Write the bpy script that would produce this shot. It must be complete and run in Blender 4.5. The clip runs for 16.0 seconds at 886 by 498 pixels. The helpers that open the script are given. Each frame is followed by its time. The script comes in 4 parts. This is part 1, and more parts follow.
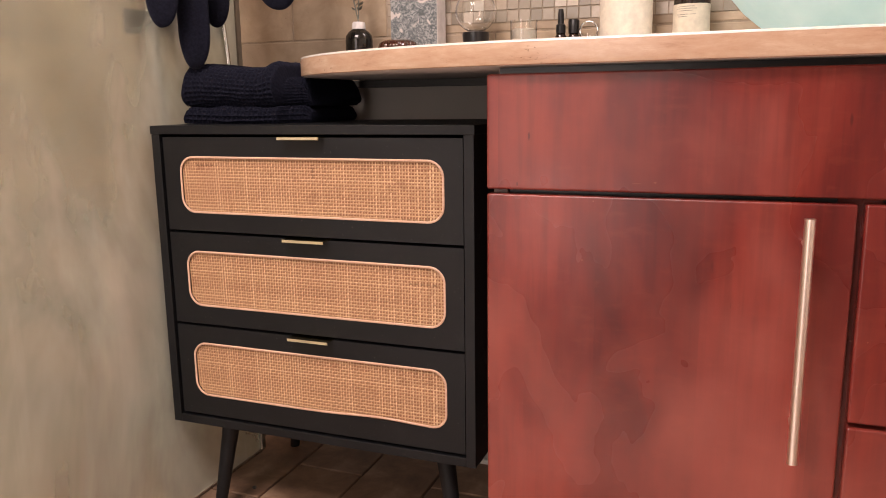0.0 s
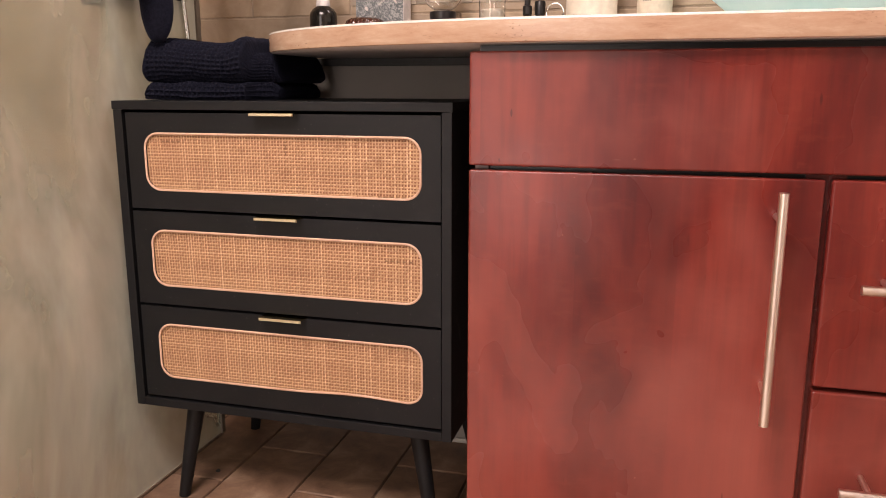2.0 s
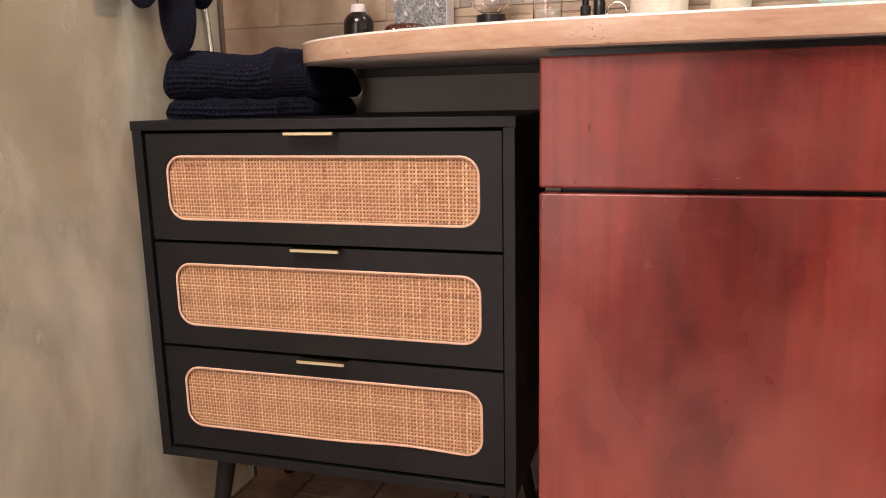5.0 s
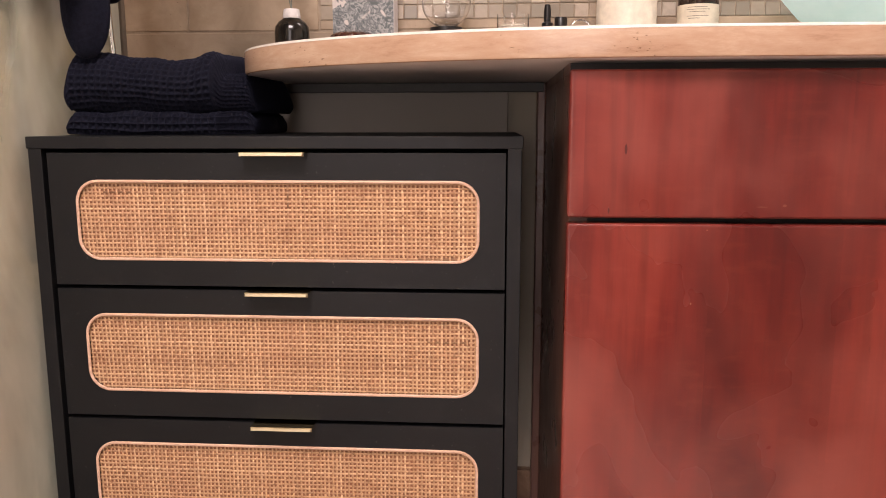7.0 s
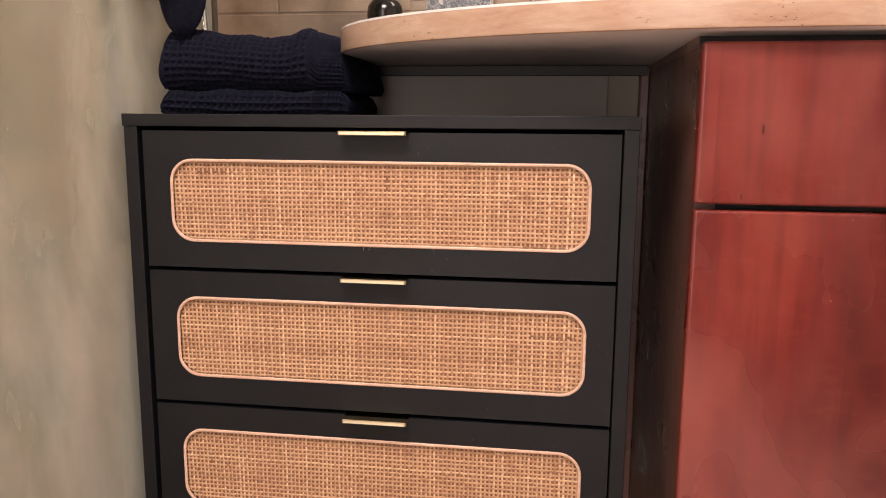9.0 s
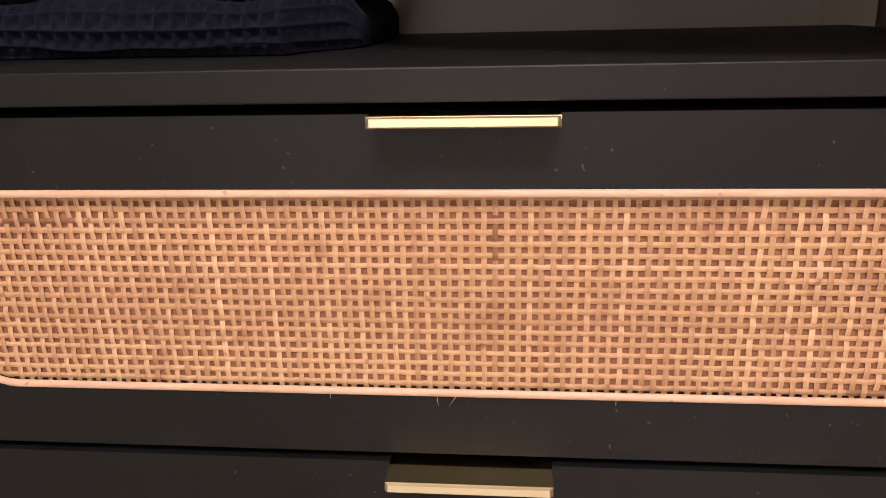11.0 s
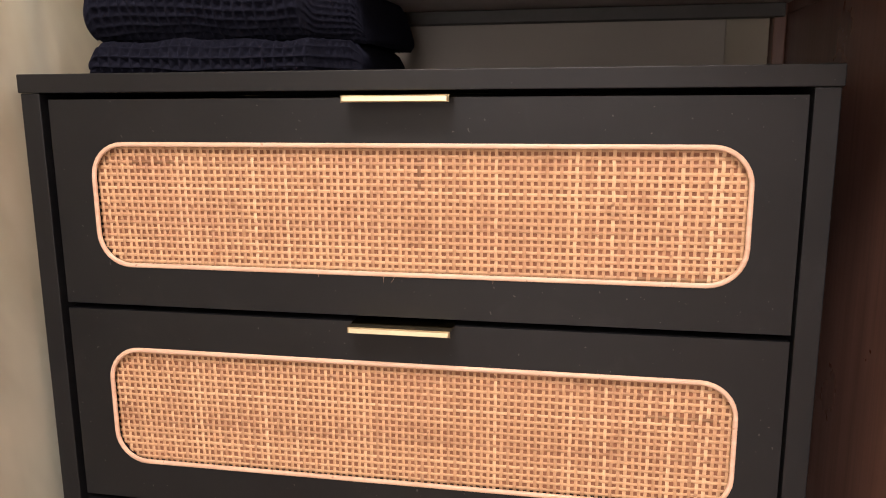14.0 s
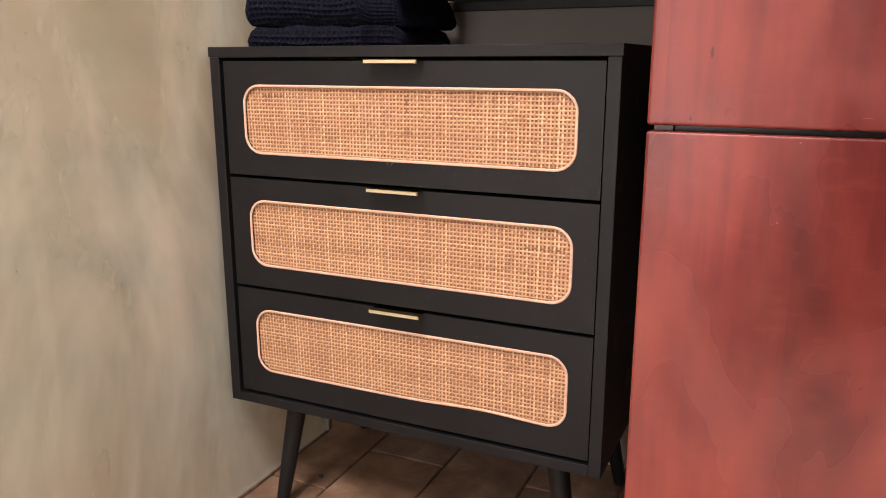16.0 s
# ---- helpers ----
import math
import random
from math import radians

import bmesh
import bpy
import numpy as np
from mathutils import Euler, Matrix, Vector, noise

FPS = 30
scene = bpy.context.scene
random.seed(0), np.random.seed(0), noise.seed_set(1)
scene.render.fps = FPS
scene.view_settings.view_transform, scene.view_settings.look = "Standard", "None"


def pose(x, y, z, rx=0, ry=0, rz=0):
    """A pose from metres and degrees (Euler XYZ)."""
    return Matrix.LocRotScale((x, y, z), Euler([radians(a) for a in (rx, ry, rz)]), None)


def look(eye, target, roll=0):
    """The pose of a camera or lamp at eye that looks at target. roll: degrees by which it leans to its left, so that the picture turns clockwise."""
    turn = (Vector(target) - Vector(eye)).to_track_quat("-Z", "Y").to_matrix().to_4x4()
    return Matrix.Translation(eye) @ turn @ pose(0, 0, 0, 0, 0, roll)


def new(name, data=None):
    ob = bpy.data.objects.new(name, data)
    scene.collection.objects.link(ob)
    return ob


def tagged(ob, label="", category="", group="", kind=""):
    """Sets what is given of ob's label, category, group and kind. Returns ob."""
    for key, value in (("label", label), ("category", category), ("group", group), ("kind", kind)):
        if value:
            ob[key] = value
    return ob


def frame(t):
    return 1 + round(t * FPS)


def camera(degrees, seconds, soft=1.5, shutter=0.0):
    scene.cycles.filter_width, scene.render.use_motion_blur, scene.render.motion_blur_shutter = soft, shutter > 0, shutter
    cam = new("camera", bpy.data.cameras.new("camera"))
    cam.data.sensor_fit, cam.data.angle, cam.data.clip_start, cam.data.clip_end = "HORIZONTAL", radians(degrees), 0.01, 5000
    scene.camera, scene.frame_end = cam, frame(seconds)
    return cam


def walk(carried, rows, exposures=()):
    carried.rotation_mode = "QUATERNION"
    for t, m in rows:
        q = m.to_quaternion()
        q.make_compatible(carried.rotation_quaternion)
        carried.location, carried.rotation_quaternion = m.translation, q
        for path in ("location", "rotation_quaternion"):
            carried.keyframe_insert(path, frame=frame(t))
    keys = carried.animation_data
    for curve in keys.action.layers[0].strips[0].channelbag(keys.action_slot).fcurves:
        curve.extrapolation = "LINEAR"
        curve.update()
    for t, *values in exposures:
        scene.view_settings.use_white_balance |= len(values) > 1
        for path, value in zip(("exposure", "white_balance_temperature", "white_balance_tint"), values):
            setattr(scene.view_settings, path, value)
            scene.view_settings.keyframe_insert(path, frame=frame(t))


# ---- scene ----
cam = camera(59.6, 16.0, soft=1.0)
PATH = [
    (0, (0.969, -1.096, 0.775), (0.261, 0.737, 0.4), -0.8),
    (0.5, (0.957, -1.086, 0.767), (0.384, 0.789, 0.371), -0.3),
    (1, (0.944, -1.093, 0.765), (0.421, 0.794, 0.358), -0.1),
    (1.5, (0.919, -1.118, 0.762), (0.401, 0.77, 0.355), 0.0),
    (2, (0.902, -1.132, 0.762), (0.371, 0.752, 0.353), -0.0),
    (2.5, (0.901, -1.134, 0.758), (0.351, 0.745, 0.353), -0.2),
    (3, (0.892, -1.134, 0.758), (0.313, 0.736, 0.352), -0.3),
    (3.5, (0.88, -1.102, 0.752), (0.241, 0.751, 0.353), -0.3),
    (3.7, (0.873, -1.081, 0.747), (0.202, 0.763, 0.363), -0.2),
    (5.8, (0.698, -1.002, 0.777), (0.339, 0.926, 0.388), -1.7),
    (6, (0.662, -1.0, 0.772), (0.381, 0.944, 0.394), -1.5),
    (6.5, (0.6, -0.958, 0.763), (0.428, 1.002, 0.403), -1.0),
    (7, (0.568, -0.908, 0.756), (0.431, 1.061, 0.433), -0.1),
    (7.5, (0.593, -0.887, 0.738), (0.433, 1.082, 0.426), 0.6),
    (8, (0.562, -0.882, 0.727), (0.349, 1.08, 0.405), 0.8),
    (8.5, (0.517, -0.895, 0.732), (0.261, 1.062, 0.409), 0.7),
    (9, (0.508, -0.863, 0.734), (0.226, 1.09, 0.407), 0.4),
    (9.5, (0.48, -0.72, 0.741), (0.187, 1.229, 0.4), -0.1),
    (9.7, (0.447, -0.653, 0.747), (0.154, 1.292, 0.384), -0.4),
    (11.8, (0.316, -0.253, 0.765), (0.194, 1.621, 0.085), -0.9),
    (12, (0.317, -0.272, 0.753), (0.202, 1.606, 0.084), -0.7),
    (12.5, (0.314, -0.318, 0.722), (0.184, 1.587, 0.136), -0.4),
    (13, (0.3280, -0.3770, 0.7030), (0.1250, 1.535, 0.1650), -0.55),
    (13.5, (0.3690, -0.4520, 0.6850), (0.0925, 1.488, 0.2855), -0.5),
    (14, (0.4385, -0.545, 0.719), (0.074, 1.384, 0.339), -0.35),
    (14.5, (0.539, -0.652, 0.731), (0.069, 1.253, 0.339), 0.1),
    (15, (0.618, -0.741, 0.727), (0.038, 1.127, 0.308), 0.5),
    (15.5, (0.699, -0.833, 0.718), (-0.013, 0.981, 0.269), 0.5),
    (16, (0.791, -0.906, 0.719), (-0.024, 0.859, 0.249), 0.0),
]
walk(cam, [(t, look(eye, target, roll)) for t, eye, target, roll in PATH], [(0.0, 0.0, 6700, 12), (3.5, 0.02, 6700, 12), (6.5, 0.0, 6570, 12), (9.0, 0.04, 6500, 11), (11.8, -0.06, 6580, 8), (12.6, -0.10, 6600, 8), (13.2, 0.0, 6600, 7), (14.3, 0.31, 6480, 8), (15.0, 0.30, 6450, 8), (16.0, 0.33, 6320, 8)])

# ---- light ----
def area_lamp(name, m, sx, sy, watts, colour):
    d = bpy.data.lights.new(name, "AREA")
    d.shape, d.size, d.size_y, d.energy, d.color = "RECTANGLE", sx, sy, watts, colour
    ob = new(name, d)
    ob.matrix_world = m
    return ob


WARM = (1.0, 0.855, 0.85)
area_lamp("ceiling_light_glow", look((0.40, -1.50, 2.33), (0.40, -1.50, 0)), 0.80, 0.80, 57, WARM)
# Unseen fill lamp in the added doorway; brightens the fronts and the wall gap.
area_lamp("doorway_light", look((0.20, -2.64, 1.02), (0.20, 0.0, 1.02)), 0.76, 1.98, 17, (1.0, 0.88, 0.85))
area_lamp("vanity_light_glow", look((1.10, 0.27, 1.88), (1.0, -0.25, 0.8)), 0.60, 0.12, 6, WARM)
world = bpy.data.worlds.new("world")
world.use_nodes = True
world.node_tree.nodes["Background"].inputs[0].default_value = (0.5, 0.45, 0.4, 1)
world.node_tree.nodes["Background"].inputs[1].default_value = 0.02
scene.world = world
scene.view_settings.exposure = 0.0


# ---- materials ----
class Mat:
    """A node material with short helpers."""

    def __init__(self, name):
        self.m = bpy.data.materials.new(name)
        self.m.use_nodes = True
        self.t = self.m.node_tree
        self.p = self.t.nodes["Principled BSDF"]
        self.out = self.t.nodes["Material Output"]
        self.coord = self.node("ShaderNodeTexCoord").outputs["Object"]

    def node(self, kind, **values):
        n = self.t.nodes.new(kind)
        for k, v in values.items():
            n.inputs[k].default_value = v
        return n

    def link(self, a, b):
        self.t.links.new(a, b)

    def scaled(self, sx, sy, sz):
        n = self.node("ShaderNodeMapping", Scale=(sx, sy, sz))
        self.link(self.coord, n.inputs["Vector"])
        return n.outputs["Vector"]

    def noise(self, scale, vec=None, detail=4.0, rough=0.6, warp=0.0):
        n = self.node("ShaderNodeTexNoise", Scale=scale, Detail=detail, Roughness=rough, Distortion=warp)
        self.link(vec or self.coord, n.inputs["Vector"])
        return n.outputs["Fac"]

    def ramp(self, fac, *stops):
        n = self.t.nodes.new("ShaderNodeValToRGB")
        e = n.color_ramp.elements
        while len(e) < len(stops):
            e.new(0.5)
        for el, (pos, c) in zip(e, stops):
            el.position, el.color = pos, (*c, 1) if len(c) == 3 else c
        self.link(fac, n.inputs["Fac"])
        return n.outputs["Color"]

    def grey(self, fac, a, b, lo=0.0, hi=1.0):
        n = self.node("ShaderNodeMapRange")
        n.interpolation_type = "SMOOTHSTEP"
        for i, v in zip((1, 2, 3, 4), (a, b, lo, hi)):
            n.inputs[i].default_value = v
        self.link(fac, n.inputs[0])
        return n.outputs[0]

    def mix(self, fac, a, b, mode="MIX"):
        n = self.t.nodes.new("ShaderNodeMix")
        n.data_type, n.blend_type = "RGBA", mode
        for sock, v in ((n.inputs[0], fac), (n.inputs[6], a), (n.inputs[7], b)):
            if isinstance(v, (int, float)):
                sock.default_value = v
            elif isinstance(v, tuple):
                sock.default_value = (*v, 1)
            else:
                self.link(v, sock)
        return n.outputs[2]

    def random(self):
        return self.node("ShaderNodeObjectInfo").outputs["Random"]

    def island(self):
        return self.node("ShaderNodeNewGeometry").outputs["Random Per Island"]

    def bump(self, height, dist, strength=1.0):
        n = self.node("ShaderNodeBump", Strength=strength, Distance=dist)
        self.link(height, n.inputs["Height"])
        self.link(n.outputs["Normal"], self.p.inputs["Normal"])

    def set(self, colour=None, rough=None, metal=0.0, spec=0.5, coat=0.0):
        for key, v in (("Base Color", colour), ("Roughness", rough)):
            if v is None:
                continue
            if isinstance(v, tuple):
                self.p.inputs[key].default_value = (*v, 1)
            elif isinstance(v, (int, float)):
                self.p.inputs[key].default_value = v
            else:
                self.link(v, self.p.inputs[key])
        self.p.inputs["Metallic"].default_value = metal
        self.p.inputs["Specular IOR Level"].default_value = spec
        self.p.inputs["Coat Weight"].default_value = coat
        return self.m


def black_laminate():
    k = Mat("black_laminate")
    c = k.ramp(k.noise(9, detail=5), (0.3, (0.0042, 0.0046, 0.0056)), (0.75, (0.0078, 0.0082, 0.0096)))
    c = k.mix(k.grey(k.noise(420, detail=0), 0.84, 0.90, 0.0, 0.35), c, (0.16, 0.15, 0.14))
    c = k.mix(k.grey(k.noise(17, detail=4, warp=0.8), 0.58, 0.80, 0.0, 0.5), c, (0.0155, 0.0155, 0.0165))
    smudge = k.grey(k.noise(26, detail=3, warp=1.0), 0.55, 0.75)
    k.bump(k.noise(900, detail=2), 0.0001, 0.4)
    return k.set(c, k.grey(smudge, 0, 1, 0.52, 0.38), spec=0.36)


def cane(name="cane", tone=1.0):
    k = Mat(name)
    c = k.ramp(k.island(), (0.0, (0.49, 0.272, 0.147)), (0.25, (0.575, 0.332, 0.178)), (0.7, (0.662, 0.397, 0.217)), (1.0, (0.750, 0.488, 0.284)))
    stain = k.grey(k.noise(38, detail=4), 0.50, 0.72)
    c = k.mix(k.grey(stain, 0, 1, 0, 0.5), c, (0.36, 0.17, 0.085))
    knot = k.grey(k.noise(120, detail=1), 0.68, 0.76)
    c = k.mix(k.grey(knot, 0, 1, 0, 0.55), c, (0.24, 0.10, 0.05))
    c = k.mix(k.grey(k.noise(9, detail=2), 0.5, 0.7, 0, 0.35), c, (0.52, 0.265, 0.155))
    if tone < 1:
        c = k.mix(1.0, c, (tone, tone * 0.92, tone * 0.85), "MULTIPLY")
    k.bump(k.noise(700, detail=2), 0.0002, 0.5)
    return k.set(c, 0.42)


def rattan_border():
    k = Mat("rattan_border")
    c = k.ramp(k.noise(30, k.scaled(1, 1, 6)), (0.3, (0.66, 0.405, 0.275)), (0.7, (0.79, 0.545, 0.405)))
    c = k.mix(k.grey(k.noise(190, detail=1), 0.72, 0.78, 0, 0.5), c, (0.30, 0.14, 0.08))
    return k.set(c, 0.36)


def backing():
    k = Mat("backing_board")
    return k.set(k.ramp(k.noise(40), (0.3, (0.275, 0.114, 0.060)), (0.7, (0.37, 0.164, 0.091))), 0.8)


def brass():
    k = Mat("brushed_brass")
    c = k.ramp(k.noise(45, k.scaled(0.3, 1, 1), detail=2), (0.3, (0.66, 0.56, 0.36)), (0.7, (0.74, 0.64, 0.44)))
    return k.set(c, k.grey(k.noise(300, k.scaled(0.05, 1, 1)), 0.3, 0.7, 0.42, 0.52), metal=0.9)


def steel(name, colour=(0.62, 0.60, 0.57), rough=0.28):
    k = Mat(name)
    return k.set(colour, k.grey(k.noise(200, k.scaled(1, 1, 0.03)), 0.3, 0.7, rough - 0.06, rough + 0.08), metal=1.0)


def cherry():
    """Red-stained veneer: upright strips of slightly different tone, curl figure, nicks, painted glare."""
    k = Mat("cherry_veneer")
    axis = k.node("ShaderNodeSeparateXYZ")
    k.link(k.coord, axis.inputs[0])
    strip = k.node("ShaderNodeMath")
    strip.operation = "MULTIPLY"
    strip.inputs[1].default_value = 7.4
    k.link(axis.outputs["X"], strip.inputs[0])
    snap = k.node("ShaderNodeMath")
    snap.operation = "FLOOR"
    k.link(strip.outputs[0], snap.inputs[0])
    own = k.node("ShaderNodeMath")
    own.operation = "MULTIPLY_ADD"
    own.inputs[1].default_value = 13.7
    k.link(k.random(), own.inputs[0])
    k.link(snap.outputs[0], own.inputs[2])
    pick = k.t.nodes.new("ShaderNodeTexWhiteNoise")
    pick.noise_dimensions = "1D"
    k.link(own.outputs[0], pick.inputs["W"])
    move = k.node("ShaderNodeCombineXYZ")
    k.link(k.grey(pick.outputs["Value"], 0, 1, 0, 9), move.inputs[2])
    shift = k.node("ShaderNodeVectorMath")
    shift.operation = "ADD"
    k.link(k.coord, shift.inputs[0])
    k.link(move.outputs[0], shift.inputs[1])
    free = k.coord
    k.coord = shift.outputs[0]
    grain = k.noise(30, k.scaled(2.0, 1, 0.14), detail=4, rough=0.55)
    curl = k.noise(24, k.scaled(1.1, 1, 3.2), detail=3)
    k.coord = free
    figure = k.noise(6.0, k.scaled(1.5, 1, 0.55), detail=4, rough=0.5, warp=0.4)
    c = k.ramp(figure, (0.32, (0.088, 0.0105, 0.0098)), (0.45, (0.142, 0.0162, 0.0132)), (0.55, (0.185, 0.0235, 0.0172)), (0.70, (0.232, 0.038, 0.027)))
    c = k.mix(1.0, c, k.ramp(pick.outputs["Value"], (0.0, (0.88, 0.86, 0.87)), (1.0, (1.12, 1.15, 1.13))), "MULTIPLY")
    c = k.mix(k.grey(grain, 0.42, 0.72, 0.0, 0.36), c, (0.060, 0.008, 0.007))
    streak = k.noise(170, k.scaled(1.0, 1, 0.05), detail=3, rough=0.6)
    c = k.mix(k.grey(streak, 0.40, 0.75, 0.0, 0.20), c, (0.075, 0.012, 0.010))
    c = k.mix(k.grey(curl, 0.50, 0.75, 0.0, 0.11), c, (0.30, 0.066, 0.038))
    # Reflected glare is painted into the colour here, lighter towards the lower left.
    glare_haze = k.noise(6.5, k.scaled(1.1, 1, 0.8), detail=3, rough=0.45, warp=0.3)
    burn = k.noise(4.2, k.scaled(1.3, 1, 0.9), detail=2, rough=0.4, warp=0.3)
    c = k.mix(k.grey(burn, 0.46, 0.76, 0.0, 0.24), c, (0.075, 0.0095, 0.0088))
    # Leans the painted glare towards low x and low z.
    paler = k.node("ShaderNodeVectorMath")
    paler.operation = "DOT_PRODUCT"
    paler.inputs[1].default_value = (-0.34, 0.0, -0.52)
    k.link(free, paler.inputs[0])
    painted_glare = k.node("ShaderNodeMath")
    k.link(glare_haze, painted_glare.inputs[0])
    k.link(paler.outputs["Value"], painted_glare.inputs[1])
    c = k.mix(k.grey(painted_glare.outputs[0], 0.14, 0.68, 0.0, 0.60), c, (0.370, 0.098, 0.073))
    fleck = k.noise(34, k.scaled(2.2, 1, 0.5), detail=1)
    c = k.mix(k.grey(fleck, 0.765, 0.82, 0.0, 0.6), c, (0.05, 0.010, 0.008))
    nick = k.noise(150, k.scaled(1, 1, 1), detail=0)
    c = k.mix(k.grey(nick, 0.885, 0.90, 0.0, 0.5), c, (0.42, 0.20, 0.13))
    k.bump(k.noise(14, k.scaled(1, 1, 0.5), detail=2), 0.0010, 0.22)
    return k.set(c, k.grey(glare_haze, 0.40, 0.65, 0.27, 0.40), spec=0.46)


def dark_side():
    k = Mat("dark_stained_side")
    c = k.ramp(k.noise(50, k.scaled(1, 3, 0.1), detail=5), (0.3, (0.140, 0.074, 0.060)), (0.7, (0.230, 0.122, 0.098)))
    return k.set(c, k.grey(k.noise(12), 0.3, 0.7, 0.26, 0.36), spec=0.5)


def travertine():
    k = Mat("travertine_slab")
    vein = k.noise(16, k.scaled(0.8, 0.8, 3.6), detail=9, rough=0.75, warp=0.25)
    c = k.ramp(vein, (0.30, (0.42, 0.245, 0.160)), (0.42, (0.53, 0.340, 0.232)), (0.52, (0.56, 0.375, 0.262)), (0.70, (0.65, 0.470, 0.345)))
    cloud = k.grey(k.noise(5, detail=3), 0.5, 0.75, 0, 0.4)
    c = k.mix(cloud, c, (0.55, 0.31, 0.20))
    pit = k.noise(330, k.scaled(0.5, 0.5, 1.2), detail=2)
    zone = k.grey(k.noise(9, detail=2), 0.50, 0.62)
    hole = k.node("ShaderNodeMath")
    hole.operation = "MULTIPLY"
    k.link(k.grey(pit, 0.66, 0.71), hole.inputs[0])
    k.link(zone, hole.inputs[1])
    c = k.mix(k.grey(hole.outputs[0], 0, 1, 0, 0.8), c, (0.20, 0.115, 0.07))
    k.bump(k.grey(hole.outputs[0], 0, 1, 1, 0), 0.0015, 0.8)
    return k.set(c, k.grey(vein, 0.3, 0.7, 0.13, 0.26))


def stone_tile(name, lo, mid, hi, rough=0.45):
    k = Mat(name)
    base = k.noise(11, detail=6, rough=0.62, warp=0.5)
    c = k.ramp(base, (0.32, lo), (0.52, mid), (0.72, hi))
    tone = k.ramp(k.random(), (0.0, (0.80, 0.78, 0.77)), (0.5, (1.0, 0.97, 0.94)), (1.0, (1.12, 1.08, 1.02)))
    c = k.mix(1.0, c, tone, "MULTIPLY")
    vein = k.noise(5, k.scaled(1, 1, 1), detail=8, rough=0.7, warp=2.2)
    c = k.mix(k.grey(vein, 0.60, 0.68, 0, 0.35), c, lo)
    pits = k.grey(k.noise(160, detail=2), 0.70, 0.76)
    c = k.mix(k.grey(pits, 0, 1, 0, 0.6), c, (0.09, 0.06, 0.04))
    k.bump(k.noise(45, detail=6), 0.0012, 0.5)
    return k.set(c, k.grey(base, 0.3, 0.7, rough - 0.08, rough + 0.12))


def grout(name, lo, hi):
    k = Mat(name)
    c = k.ramp(k.noise(60, detail=4), (0.3, lo), (0.7, hi))
    k.bump(k.noise(300), 0.0006, 0.5)
    return k.set(c, 0.9)


def mosaic_glass(island):
    k = Mat("mosaic_stone")
    c = k.ramp(k.island() if island else k.random(), (0.0, (0.25, 0.215, 0.17)), (0.2, (0.34, 0.295, 0.235)), (0.45, (0.45, 0.365, 0.28)), (0.6, (0.31, 0.275, 0.22)), (0.85, (0.51, 0.42, 0.33)), (1.0, (0.62, 0.585, 0.52)))
    c = k.mix(k.grey(k.noise(90), 0.4, 0.7, 0, 0.25), c, (0.30, 0.25, 0.19))
    return k.set(c, 0.22)


def terry():
    k = Mat("navy_waffle_cotton")
    c = k.ramp(k.noise(220, detail=4), (0.3, (0.0050, 0.0054, 0.0105)), (0.7, (0.0120, 0.0128, 0.0230)))
    k.bump(k.noise(1400, detail=3), 0.0005, 0.8)
    k.p.inputs["Sheen Weight"].default_value = 0.08
    k.p.inputs["Sheen Roughness"].default_value = 0.5
    k.p.inputs["Sheen Tint"].default_value = (0.25, 0.28, 0.5, 1)
    return k.set(c, 0.95, spec=0.1)


def paint(name, colour, rough=0.6):
    k = Mat(name)
    dim = tuple(v * 0.86 for v in colour)
    c = k.ramp(k.noise(3.0, detail=5), (0.3, dim), (0.7, colour))
    k.bump(k.noise(180, detail=3), 0.0006, 0.3)
    return k.set(c, rough)


def plain(name, colour, rough=0.4, metal=0.0, spec=0.5, coat=0.0):
    k = Mat(name)
    dim = tuple(v * 0.8 for v in colour)
    return k.set(k.ramp(k.noise(70, detail=3), (0.3, dim), (0.7, colour)), rough, metal, spec, coat)


def clear_glass(name, colour=(1, 1, 1), rough=0.0, ior=1.45):
    k = Mat(name)
    k.set(colour, rough)
    k.p.inputs["Transmission Weight"].default_value = 1.0
    k.p.inputs["IOR"].default_value = ior
    return k.m


def frosted_aqua():
    k = Mat("frosted_aqua_glass")
    c = k.ramp(k.noise(14, detail=5), (0.3, (0.72, 0.90, 0.90)), (0.7, (0.84, 0.97, 0.97)))
    k.set(c, 0.3)
    thin = k.node("ShaderNodeBsdfTranslucent")
    k.link(c, thin.inputs["Color"])
    both = k.node("ShaderNodeMixShader", Fac=0.6)
    k.link(k.p.outputs[0], both.inputs[1])
    k.link(thin.outputs[0], both.inputs[2])
    k.link(both.outputs[0], k.out.inputs["Surface"])
    return k.m


